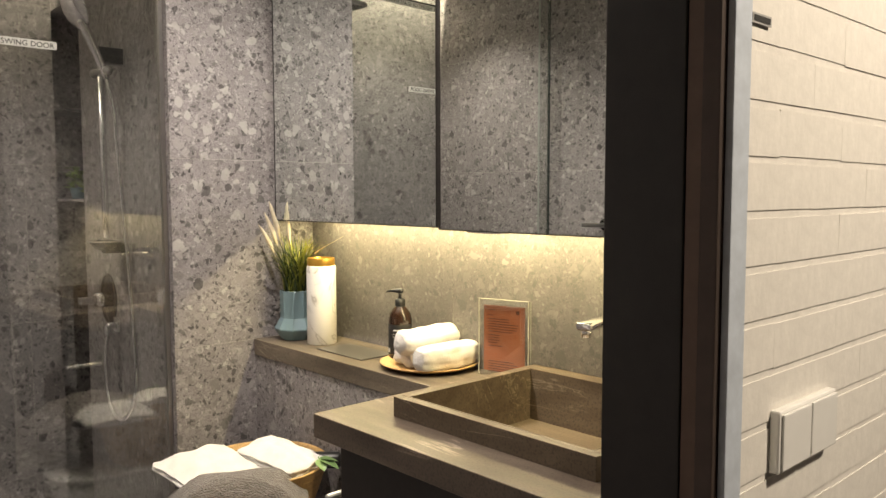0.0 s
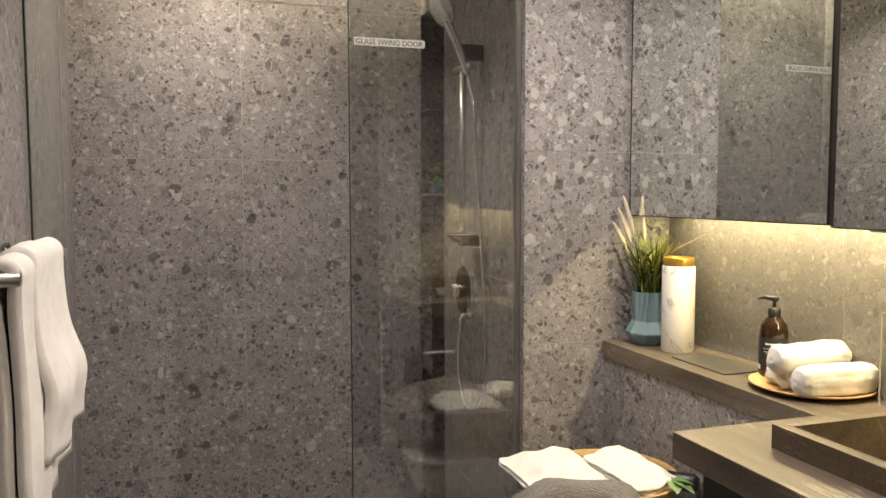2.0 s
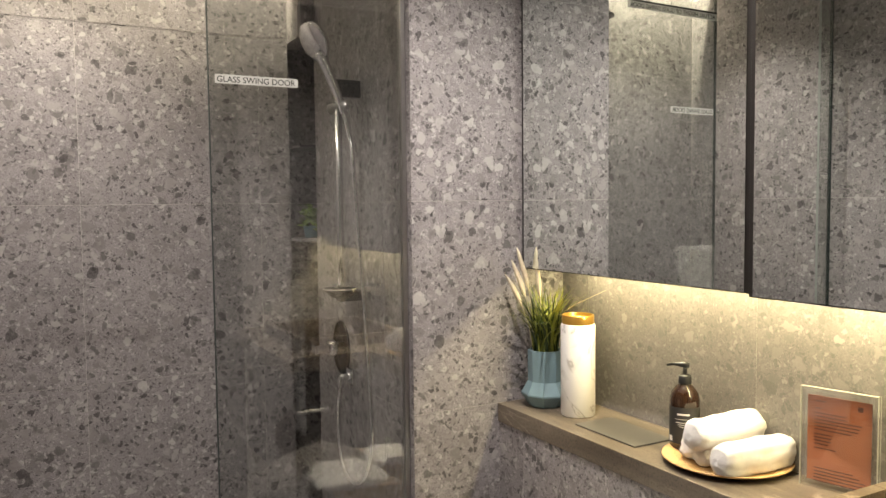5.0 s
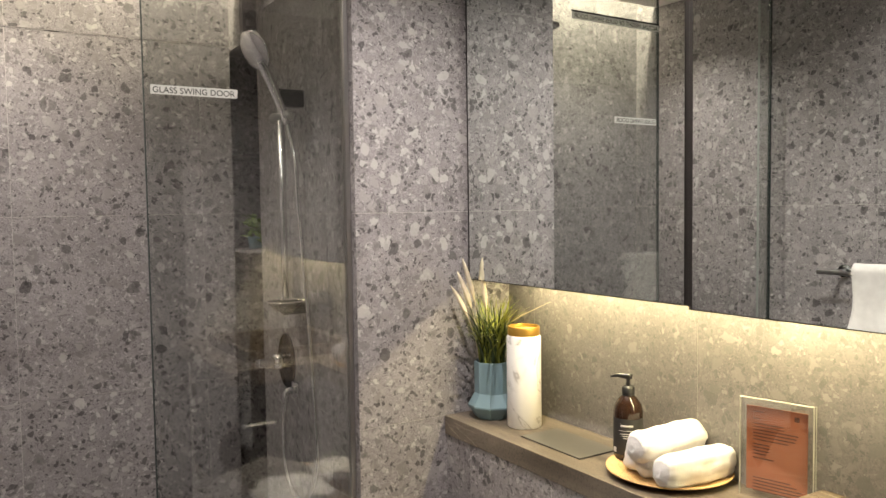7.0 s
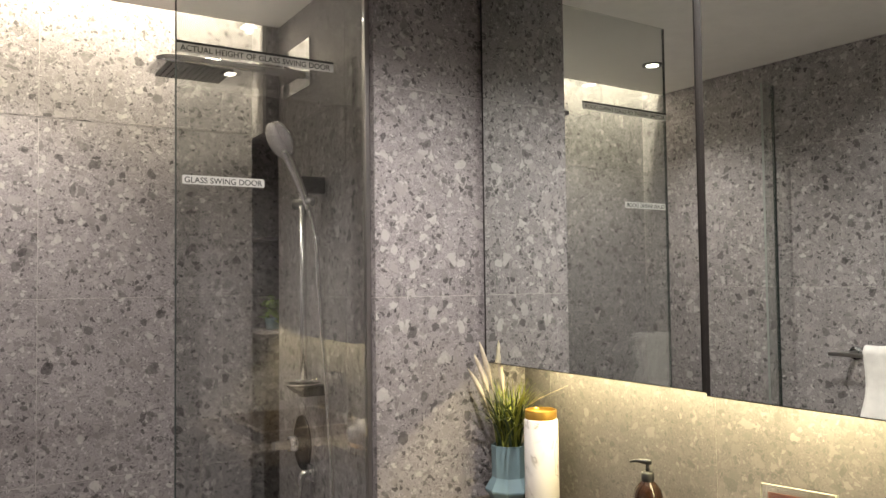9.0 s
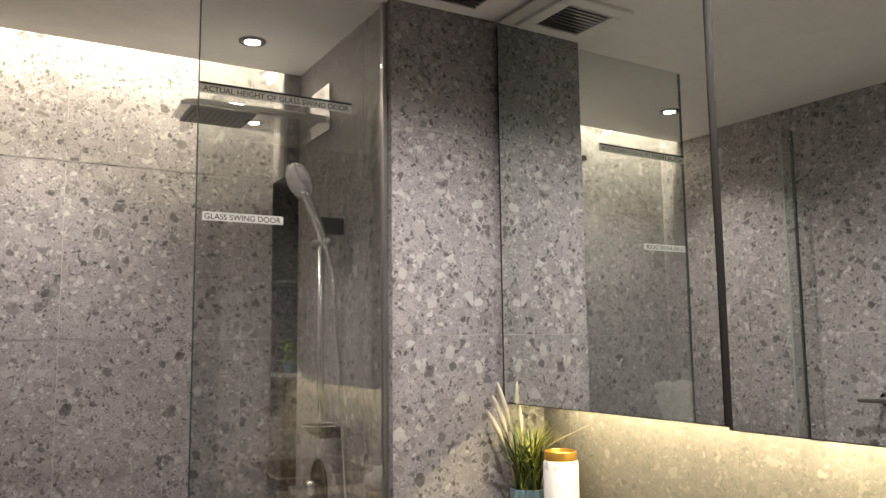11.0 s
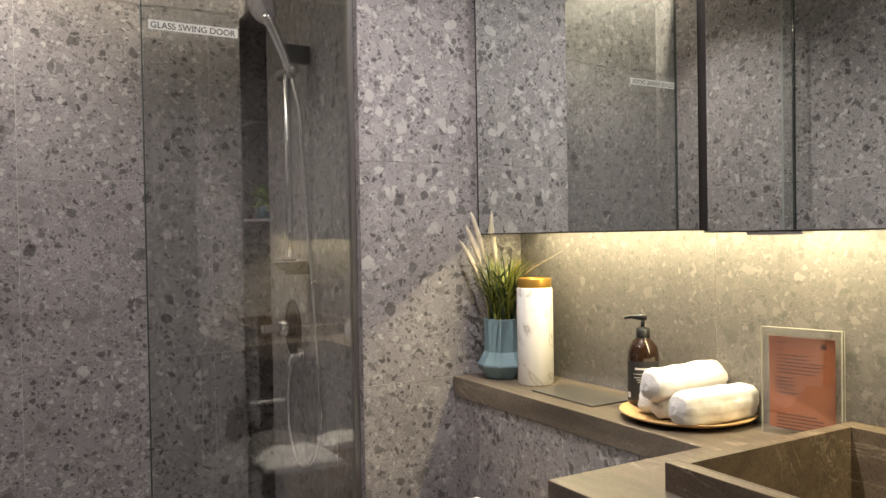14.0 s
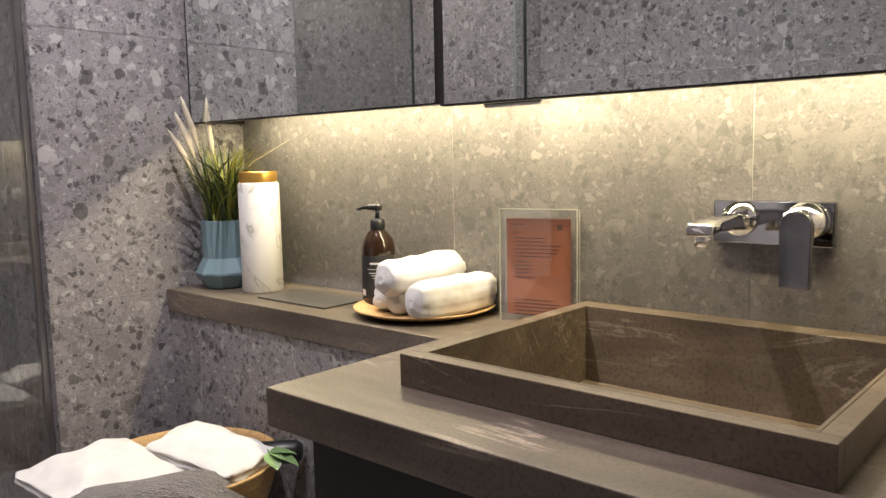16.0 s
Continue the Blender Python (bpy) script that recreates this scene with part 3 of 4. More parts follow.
tube([(0.008, -0.02, 0.25), (0.03, -0.10, 0.305), (0.056, -0.20, 0.352)], [0.0017, 0.0014, 0.0004], 6, blade_one)
part("grass", blade_one, PLUME, vase, "one long pale blade")
for dx, dy, top in ((-0.105, 0.052, 0.385), (-0.066, 0.050, 0.462), (-0.025, 0.01, 0.425), (-0.078, 0.06, 0.425)):
    b = Vector((dx * 0.3, dy * 0.3, 0.15))
    e = Vector((dx, dy, top))
    pts = [Vector((b.x + (e.x - b.x) * s ** 1.8, b.y + (e.y - b.y) * s ** 1.8, b.z + (e.z - b.z) * s)) for s in (0, 0.35, 0.60, 0.66, 0.74, 0.86, 0.95, 1.0)]
    bm = tube(pts, [0.0008, 0.0009, 0.001, 0.005, 0.0076, 0.0070, 0.0045, 0.0008], 10)
    axis_dir = (e - b).normalized()
    for j in range(150):
        s_ = rng.uniform(0.64, 0.99)
        o = Vector((b.x + (e.x - b.x) * s_ ** 1.8, b.y + (e.y - b.y) * s_ ** 1.8, b.z + (e.z - b.z) * s_))
        a = rng.uniform(0, math.tau)
        side = (axis_dir.orthogonal().normalized() @ Matrix.Rotation(a, 3, axis_dir)).normalized()
        tip = o + side * rng.uniform(0.004, 0.009) * math.sin(math.pi * min(1, (s_ - 0.60) * 2.4)) + axis_dir * 0.010
        w = axis_dir.cross(side) * 0.0006
        bm.faces.new([bm.verts.new(q) for q in (o - w, o + w, tip)])
    for v in bm.verts:
        v.co += Vector((noise.noise(v.co * 300), noise.noise(v.co * 300 + Vector((7, 0, 0))), 0)) * 0.002
    part("plume", bm, PLUME, vase, "feathery cream plume", True)

can = thing("canister", "tall white marble canister with a brass lid", "canister", (1.578, 2.207, TOP))
part("body", lathe([(0.0455, 0), (0.048, 0.003), (0.048, 0.251), (0.0455, 0.256), (0.03, 0.256)], 48), MARBLE, can, smooth=True)
soften(bpy.context.scene.objects[can.children[0].name], 0.001, 2, 50)
lid = part("lid", lathe([(0.043, 0.256), (0.0447, 0.258), (0.0447, 0.279), (0.0435, 0.2815), (0.0405, 0.2815), (0.0395, 0.272), (0.02, 0.271)], 48), plain("brass", (0.62, 0.36, 0.08), 0.3, 0.8, 0.05), can, "brushed brass lid", True)
soften(lid, 0.001, 2, 40)

access = tagged(part("access_panel", boxes((-0.063, 0.063, -0.115, 0.115, 0, 0.004)), SCALE_GLASS), "flat dark grey panel lying on the ledge", "panel")
access.location = (1.566, 2.01, TOP)
soften(access, 0.001)

bottle = thing("pump_bottle", "brown glass pump bottle with a black printed label", "bottle", (1.592, 1.822, TOP + 0.0085), turn=-10)
part("body", lathe([(0.030, 0), (0.0345, 0.004), (0.0345, 0.115), (0.031, 0.132), (0.020, 0.147), (0.013, 0.153), (0.013, 0.158)], 40), AMBER, bottle, smooth=True)
bm = lathe([(0.0349, 0.016), (0.0350, 0.018), (0.0350, 0.100), (0.0349, 0.102)], 40)
bmesh.ops.delete(bm, geom=[f for f in bm.faces if len(f.verts) > 4], context="FACES")
label = part("label", bm, LABEL_BLACK, bottle, "black paper label with pale print", True)


def wrap(parent, r, z0, z1, a0, a1, material, name="print_bar"):
    bm = bmesh.new()
    n = 6
    rows = [[bm.verts.new((r * math.cos(a0 + (a1 - a0) * k / n), r * math.sin(a0 + (a1 - a0) * k / n), z)) for k in range(n + 1)] for z in (z0, z1)]
    for k in range(n):
        bm.faces.new((rows[0][k], rows[0][k + 1], rows[1][k + 1], rows[1][k]))
    return part(name, bm, material, parent)


FACE = math.pi + 0.72
for z, h, w in ((0.084, 0.0042, 0.42), (0.066, 0.0014, 0.50), (0.061, 0.0014, 0.34), (0.056, 0.0014, 0.26), (0.074, 0.0009, 0.6)):
    if w:
        wrap(label, 0.0353, z, z + h, FACE + 0.15 - w, FACE + 0.15 + w, INK_WHITE)
wrap(label, 0.0353, 0.020, 0.032, FACE - 1.0, FACE - 0.65, INK_WHITE)
part("collar", lathe([(0.0150, 0.153), (0.0155, 0.156), (0.0155, 0.172), (0.013, 0.174), (0.009, 0.176)], 30), BLACK_PLASTIC, bottle, smooth=True)
part("pump_stem", tube([(0, 0, 0.174), (0, 0, 0.192)], 0.0048), BLACK_PLASTIC, bottle, smooth=True)
part("pump_head", tube([(0.008, -0.006, 0.197), (0.0, 0.0, 0.198), (-0.018, 0.020, 0.198), (-0.028, 0.031, 0.194)], [0.006, 0.0078, 0.004, 0.003], 14), BLACK_PLASTIC, bottle, smooth=True)

tray = thing("wooden_tray", "round pale wooden tray under rolled towels", "tray", (1.606, 1.708, TOP))
part("dish", lathe([(0.09, 0), (0.118, 0.005), (0.140, 0.0135), (0.142, 0.016), (0.139, 0.017), (0.112, 0.009), (0.06, 0.0075)], 56), WOOD, tray, smooth=True)


def towel_roll(length, radius, seed):
    """A rolled towel along x: a spiral section with a soft, uneven surface."""
    bm = bmesh.new()
    rings, n, m = [], 40, 34
    for i in range(m + 1):
        s = i / m * 2 - 1
        swell = radius * (1 - 0.22 * abs(s) ** 11)
        ring = []
        for k in range(n):
            a = math.tau * k / n
            step = 0.0045 * (1 if 0.6 < a < 1.2 else (1.2 - a) if a > 1.2 and a < 2.2 else 0)
            w = noise.noise(Vector((s * 2.2 + seed, math.cos(a) * 1.1, math.sin(a) * 1.1))) * 0.005 + noise.noise(Vector((s * 9 + seed, math.cos(a) * 4, math.sin(a) * 4))) * 0.0016
            r = swell + step + w
            ring.append(bm.verts.new((s * length / 2, r * math.cos(a), r * math.sin(a) * 0.94)))
        rings.append(ring)
    for a, b in zip(rings, rings[1:]):
        for k in range(n):
            bm.faces.new((a[k], a[(k + 1) % n], b[(k + 1) % n], b[k]))
    for end, sgn in ((rings[0], -1), (rings[-1], 1)):
        prev = end
        x0 = sgn * length / 2
        for j, f in enumerate((0.86, 0.72, 0.6, 0.46, 0.34, 0.2)):
            inner = [bm.verts.new((x0 + sgn * (0.004 + 0.002 * j - (0.0035 if j % 2 else 0)), v.co.y * f, v.co.z * f)) for v in end]
            for k in range(n):
                bm.faces.new((prev[k], prev[(k + 1) % n], inner[(k + 1) % n], inner[k]))
            prev = inner
        bm.faces.new(prev)
    bmesh.ops.recalc_face_normals(bm, faces=bm.faces)
    return bm


LEAN_ROLL = 4
for k, (x, y, z, r, ln) in enumerate(((1.602, 1.758, 0.033, 0.026, 0.150), (1.600, 1.706, 0.033, 0.027, 0.165), (1.592, 1.622, 0.044, 0.038, 0.190), (1.590, 1.700, 0.080, 0.038, 0.195))):
    ob = tagged(part("rolled_towel", towel_roll(ln, r, k * 3.1), WHITE_TERRY, smooth=True), "white terry hand towel rolled up on the wooden tray", "towel", "rolled towels on the tray")
    ob.matrix_world = pose(x, y, TOP + z, 0, 0, LEAN_ROLL + (3, -2, -9, -5)[k]) @ pose(0, 0, 0, 40 * k)

stand = thing("sign_stand", "clear acrylic block stand holding a terracotta printed card", "sign stand", (1.666, 1.474, TOP), turn=-76)
# across runs along x here, with the front towards -y
EDGE = plain("polished_acrylic_edge", (0.42, 0.42, 0.38), 0.25, vary=0.05)
block = part("acrylic_block", boxes((-0.074, 0.074, -0.012, 0.012, 0.0, 0.207)), ACRYLIC, stand)
block.visible_shadow = False
for x in (-0.075, 0.074):
    part("polished_edge", boxes((x, x + 0.001, -0.0122, -0.006, 0.0, 0.207)), EDGE, block, "bright polished edge")
part("polished_edge", boxes((0.074, 0.075, 0.004, 0.012, 0.0, 0.207)), EDGE, block, "bright polished edge")
part("polished_edge", boxes((-0.075, 0.075, -0.0122, -0.004, 0.2072, 0.2084)), EDGE, block, "bright polished edge")
card = part("card", boxes((-0.064, 0.060, -0.0009, 0.0009, 0.012, 0.190)), CARD, stand, "terracotta card with rows of dark print")
rng = random.Random(2)
for rows, top, most in ((1, 0.180, 0.022), (1, 0.165, 0.014), (6, 0.155, 0.098), (4, 0.111, 0.040), (1, 0.082, 0.055), (5, 0.040, 0.100)):
    for k in range(rows):
        z = top - k * 0.0068
        part("print_bar", boxes((-0.050, -0.050 + most * rng.uniform(0.62, 1.0), -0.00135, -0.0009, z - 0.0021, z)), CARD_INK, card)
part("print_bar", boxes((0.034, 0.044, -0.00135, -0.0009, 0.170, 0.180)), CARD_INK, card)

# ---- toilet with a basket of towels ----
wc = thing("toilet", "white wall-hung toilet with a closed lid below the ledge", "toilet", (1.20, 2.0, 0))


def oval(z, half, x0, x1, n=40):
    """A toilet's outline: straight at the wall, round at the front."""
    pts = []
    for k in range(n):
        a = math.tau * k / n
        c, s = math.cos(a), math.sin(a)
        x = x0 + (x1 - x0) * (0.5 + 0.5 * math.copysign(abs(c) ** (0.8 if c < 0 else 0.35), c))
        pts.append((x, half * math.copysign(abs(s) ** 0.8, s), z))
    return pts


def lofted(rings):
    bm = bmesh.new()
    made = [[bm.verts.new(p) for p in r] for r in rings]
    for a, b in zip(made, made[1:]):
        for k in range(len(a)):
            bm.faces.new((a[k], a[(k + 1) % len(a)], b[(k + 1) % len(a)], b[k]))
    bm.faces.new(reversed(made[0]))
    bm.faces.new(made[-1])
    bmesh.ops.recalc_face_normals(bm, faces=bm.faces)
    return bm


part("bowl", lofted([oval(0.09, 0.09, 0.02, 0.255), oval(0.16, 0.13, -0.10, 0.255), oval(0.28, 0.165, -0.24, 0.255), oval(0.385, 0.178, -0.27, 0.255)]), PORCELAIN, wc, smooth=True)
soften(part("lid", lofted([oval(0.387, 0.180, -0.275, 0.25), oval(0.405, 0.182, -0.277, 0.25), oval(0.412, 0.176, -0.27, 0.245)]), PORCELAIN, wc, smooth=True), 0.002)

basket = thing("basket", "round woven bamboo basket filled with bath towels", "basket", (1.258, 2.055, 0.4125))
wall_profile = [(0.125, 0), (0.147, 0.05), (0.173, 0.12), (0.190, 0.180), (0.193, 0.185), (0.187, 0.187), (0.180, 0.180), (0.164, 0.12), (0.137, 0.05), (0.105, 0.01)]
part("bowl", lathe(wall_profile, 64), BAMBOO, basket, smooth=True)
for k in range(5):
    r, z = 0.134 + 0.0121 * k, 0.018 + 0.035 * k
    ring = [(r * math.cos(math.tau * j / 48), r * math.sin(math.tau * j / 48), z + 0.002 * math.sin(j * 1.9)) for j in range(49)]
    part("band", tube(ring, 0.0028, 6), BAMBOO, basket, smooth=True)


def folded(w, d, h, seed, droop=0.0, layers=3, corner=0.05):
    """A soft folded towel: a pillowed slab with grooves between its layers and edges that sag."""
    bm = bmesh.new()
    n, m, rows = 30, 24, layers * 5
    def place(u, v, k):
        s = k / rows
        inset = 0.012 * (1 - abs(math.sin(math.pi * layers * s)) ** 0.5) + 0.004
        # rounded outline
        x, y = u * (w / 2 - inset), v * (d / 2 - inset)
        rr = max(abs(u), abs(v))
        sag = droop * (rr ** 3) + 0.004 * noise.noise(Vector((u * 2 + seed, v * 2, s)))
        puff = 0.010 * noise.noise(Vector((u * 1.6 + seed, v * 1.6, 5)))
        return Vector((x + 0.006 * noise.noise(Vector((v * 3, s * 2, seed))), y + 0.006 * noise.noise(Vector((u * 3, s * 2, seed + 4))), h * s * (1 - 0.25 * rr ** 4) + s * puff - sag))
    def rim(k):
        out = []
        for i in range(n):
            out.append((-1 + 2 * i / n, -1))
        for i in range(m):
            out.append((1, -1 + 2 * i / m))
        for i in range(n):
            out.append((1 - 2 * i / n, 1))
        for i in range(m):
            out.append((-1, 1 - 2 * i / m))
        f = 1 - 0.06
        return [bm.verts.new(place(u * (f if abs(v) > 0.93 else 1), v * (f if abs(u) > 0.93 else 1), k)) for u, v in out]
    rings = [rim(k) for k in range(rows + 1)]
    for a, b in zip(rings, rings[1:]):
        for k in range(len(a)):
            bm.faces.new((a[k], a[(k + 1) % len(a)], b[(k + 1) % len(a)], b[k]))
    for k, ring in ((0, rings[0]), (rows, rings[-1])):
        prev = ring
        for f in (0.86, 0.7, 0.52, 0.32, 0.12):
            cur = []
            for v in ring:
                u2, v2 = v.co.x / (w / 2) * f, v.co.y / (d / 2) * f
                cur.append(bm.verts.new(place(u2, v2, k)))
            for j in range(len(ring)):
                bm.faces.new((prev[j], prev[(j + 1) % len(ring)], cur[(j + 1) % len(ring)], cur[j]))
            prev = cur
        bm.faces.new(prev)
    bmesh.ops.recalc_face_normals(bm, faces=bm.faces)
    return bm


def lay(name, label, bm, material, m, group=""):
    ob = tagged(part(name, bm, material, smooth=True), label, "towel", group)
    ob.matrix_world = m
    return ob


lay("bath_towel", "thick grey bath towel folded over the basket rim", folded(0.39, 0.30, 0.085, 1.0, 0.060, 2), GREY_TERRY, pose(1.095, 1.905, 0.552, -3, -2, -30))
lay("hand_towel", "white towel folded flat on the grey towel", folded(0.245, 0.235, 0.030, 5.0, 0.026, 2), WHITE_TERRY, pose(1.122, 2.105, 0.612, 3, 2, 4), "white towels in the basket")
lay("hand_towel", "white towel folded at the back of the basket", folded(0.15, 0.235, 0.036, 9.0, 0.008, 2), WHITE_TERRY, pose(1.302, 2.015, 0.606, 8, -4, 14), "white towels in the basket")
lay("bath_towel", "white bath towel folded under the grey towel", folded(0.21, 0.21, 0.10, 12.0, 0.012, 2), WHITE_TERRY, pose(1.235, 2.045, 0.455, 0, -2, -28))

kit = thing("toiletry_bottle", "black toiletry bottle lying in the basket", "bottle", (1.400, 1.950, 0.592), turn=-50)
part("body", tube([(-0.06, 0, 0), (-0.055, 0, 0), (0.05, 0, 0.004), (0.06, 0, 0.004)], [0.018, 0.024, 0.024, 0.016], 24), BLACK_PLASTIC, kit, smooth=True)
part("print_bar", boxes((-0.03, 0.03, -0.0255, -0.0235, 0.005, 0.009)), INK_WHITE, kit)


def leaf_mesh(length, width, fold=0.25):
    bm = bmesh.new()
    prev = None
    for k in range(9):
        s = k / 8
        w = width * math.sin(math.pi * min(1, s * 0.98 + 0.02)) ** 0.8 * (1 - 0.3 * s) + 0.0004
        z = -0.25 * length * s * s
        row = [bm.verts.new((length * s, q * w, z + abs(q) * w * fold)) for q in (-1, -0.5, 0, 0.5, 1)]
        if prev:
            for j in range(4):
                bm.faces.new((prev[j], prev[j + 1], row[j + 1], row[j]))
        prev = row
    return bm


sprig = thing("leaf_sprig", "green leafy sprig tucked into the basket", "plant", (1.352, 1.893, 0.622))
for k, (turn, tilt, ln) in enumerate(((-58, 8, 0.062), (-18, 2, 0.058), (-105, 14, 0.045))):
    lf = part("leaf", leaf_mesh(ln, 0.021), LEAF, sprig, smooth=True)
    lf.matrix_local = pose(0, 0, 0, 0, tilt, turn)
part("stem", tube([(0, 0, -0.03), (0, 0, 0.0), (0.0, 0.005, 0.006)], 0.0018, 8), LEAF, sprig, smooth=True)

# ---- shower fittings ----
rain = thing("rain_shower", "flat chrome rain shower arm on a square wall plate", "shower head", (SIDE, 3.0, 2.215))
soften(part("wall_plate", boxes((-0.010, -0.0005, -0.120, 0.122, -0.038, 0.125)), CHROME, rain, "polished square plate"), 0.002)
bm = bmesh.new()
for x, w, h in ((-0.010, 0.104, 0.014), (-0.12, 0.104, 0.014), (-0.22, 0.105, 0.013), (-0.42, 0.106, 0.012), (-0.465, 0.096, 0.010), (-0.486, 0.075, 0.006)):
    ring = [bm.verts.new((x, a * w, b * h)) for a, b in ((-1, -0.6), (-0.96, -1), (0.96, -1), (1, -0.6), (1, 0.6), (0.96, 1), (-0.96, 1), (-1, 0.6))]
    if x < -0.02:
        for k in range(8):
            bm.faces.new((last[k], last[(k + 1) % 8], ring[(k + 1) % 8], ring[k]))
    last = ring
bm.faces.new(last)
bmesh.ops.recalc_face_normals(bm, faces=bm.faces)
soften(part("arm", bm, CHROME, rain), 0.002)
face = part("spray_face", boxes((-0.455, -0.250, -0.094, 0.094, -0.0150, -0.011)), plain("spray_grey", (0.20, 0.20, 0.20), 0.4), rain, "grey spray face with rows of nozzles")
nozzle = None
for i in range(11):
    for j in range(8):
        if nozzle is None:
            nozzle = part("nozzle", lathe([(0.0026, 0), (0.0016, -0.003)], 6), RUBBER, face)
            n0 = nozzle
        else:
            n0 = new("nozzle", nozzle.data)
            n0.parent = face
        n0.location = (-0.443 + 0.0182 * i, -0.080 + 0.0228 * j, -0.0150)

rail = thing("shower_rail", "chrome shower rail with hand shower, hose and soap dish", "shower", (SIDE - 0.02, 2.79, 0))
part("rail", tube([(-0.05, 0, 1.20), (-0.05, 0, 1.84)], 0.011, 18), plain("rail_chrome", (0.82, 0.82, 0.83), 0.22, 1.0, 0.03), rail, smooth=True)
for z, h in ((1.185, 0.016), (1.832, 0.026)):
    soften(part("bracket", boxes((-0.062, 0.0195, -0.018, 0.018, z - h, z + h)), DARK_CHROME, rail, "square dark steel bracket"), 0.003)
part("slider", tube([(-0.055, -0.075, 1.772), (-0.052, -0.03, 1.774), (-0.05, 0.028, 1.776), (-0.05, 0.058, 1.776)], [0.016, 0.013, 0.014, 0.017], 20), BRUSHED, rail, smooth=True)
grip = curve([(-0.056, -0.067, 1.748), (-0.070, -0.055, 1.80), (-0.094, -0.042, 1.87), (-0.120, -0.032, 1.932)], 6)
hand_shower = part("hand_shower", tube(grip, [0.0105 + 0.006 * k / (len(grip) - 1) for k in range(len(grip))], 18), CHROME, rail, "chrome hand shower", True)
head = part("spray_head", lathe([(0.056, 0.0), (0.061, 0.004), (0.061, 0.012), (0.047, 0.024), (0.02, 0.030), (0.01, 0.031)], 40), CHROME, hand_shower, smooth=True)
aim = Vector((-0.85, -0.25, -0.45)).to_track_quat("-Z", "Y").to_matrix().to_4x4()
head.matrix_local = Matrix.Translation((-0.140, -0.030, 1.960)) @ aim
plate = part("spray_plate", lathe([(0.055, 0.0005), (0.055, -0.0012), (0.03, -0.002)], 40), plain("grey_nozzle_plate", (0.50, 0.49, 0.48), 0.5), hand_shower, "pale grey spray plate")
plate.matrix_local = head.matrix_local
hose = curve([(-0.056, -0.067, 1.750), (-0.054, -0.115, 1.642), (-0.054, -0.140, 1.489), (-0.054, -0.164, 1.356), (-0.054, -0.190, 1.207), (-0.054, -0.209, 1.075),
              (-0.054, -0.226, 0.944), (-0.054, -0.238, 0.813), (-0.052, -0.222, 0.730), (-0.050, -0.166, 0.652), (-0.048, -0.085, 0.612), (-0.044, 0.005, 0.622),
              (-0.040, 0.065, 0.690), (-0.030, 0.098, 0.800), (-0.020, 0.100, 0.868)], 8)
part("hose", tube(hose, 0.0068, 12), CHROME, rail, "chrome metal hose", True)
dish = part("soap_dish", lathe([(0.03, -0.028), (0.052, -0.006), (0.054, 0.0), (0.050, 0.0), (0.028, -0.022)], 32), DARK_CHROME, rail, "dark translucent soap dish", True)
dish.location = (-0.052, 0.0, 1.210)
part("dish_rim", tube([(0.055 * math.cos(math.tau * k / 36), 0.055 * math.sin(math.tau * k / 36), 0.0) for k in range(37)], 0.0026, 8), CHROME, dish, "bright chrome rim", True)
soften(part("dish_clip", boxes((-0.020, 0.016, -0.018, 0.018, 0.002, 0.013)), CHROME, dish, "chrome clip"), 0.003)

mixer = thing("shower_mixer", "chrome shower mixer with an oval wall plate", "shower mixer", (SIDE, 2.972, 0.988))
bm = lathe([(0.072, 0), (0.075, 0.003), (0.073, 0.007), (0.03, 0.008)], 48)
bmesh.ops.transform(bm, matrix=Matrix.Rotation(radians(-90), 4, "Y") @ Matrix.Diagonal((1.22, 1, 1, 1)), verts=bm.verts)
part("wall_plate", bm, DARK_CHROME, mixer, "dark polished oval plate", True)
part("body", tube([(-0.006, 0, 0), (-0.05, 0, 0)], 0.026, 28), CHROME, mixer, smooth=True)
soften(part("lever", boxes((-0.105, -0.048, -0.016, 0.016, -0.013, 0.016)), CHROME, mixer), 0.004)
outlet = thing("hose_outlet", "chrome wall elbow feeding the shower hose", "shower outlet", (SIDE, 2.89, 0.905))
soften(part("rosette", boxes((-0.010, -0.0005, -0.026, 0.026, -0.026, 0.026)), CHROME, outlet), 0.003)
part("elbow", tube(curve([(-0.008, 0, 0), (-0.03, 0, 0), (-0.04, 0, -0.012), (-0.04, 0, -0.035)], 5), 0.012, 18), CHROME, outlet, smooth=True)

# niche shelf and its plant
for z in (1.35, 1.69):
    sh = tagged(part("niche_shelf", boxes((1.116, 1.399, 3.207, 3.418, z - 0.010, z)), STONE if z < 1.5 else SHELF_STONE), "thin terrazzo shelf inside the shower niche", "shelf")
pot = thing("small_plant", "small leafy plant in a dark pot on the niche shelf", "plant", (1.188, 3.315, 1.35))
part("pot", lathe([(0.022, 0), (0.028, 0.04), (0.028, 0.045), (0.024, 0.045), (0.022, 0.03)], 24), BLUE_GLAZE, pot, smooth=True)
rng = random.Random(8)
small = None
for k in range(60):
    if small is None:
        small = part("leaf", leaf_mesh(0.034, 0.012), LEAF_LIGHT, pot, smooth=True)
        lf = small
    else:
        lf = new("leaf", small.data)
        lf.parent = pot
    a, up = rng.uniform(0, math.tau), rng.uniform(0.03, 0.115)
    r = 0.028 * rng.random()
    lf.matrix_local = pose(r * math.cos(a), r * math.sin(a), up, rng.uniform(-30, 30), rng.uniform(-50, 40), math.degrees(a))

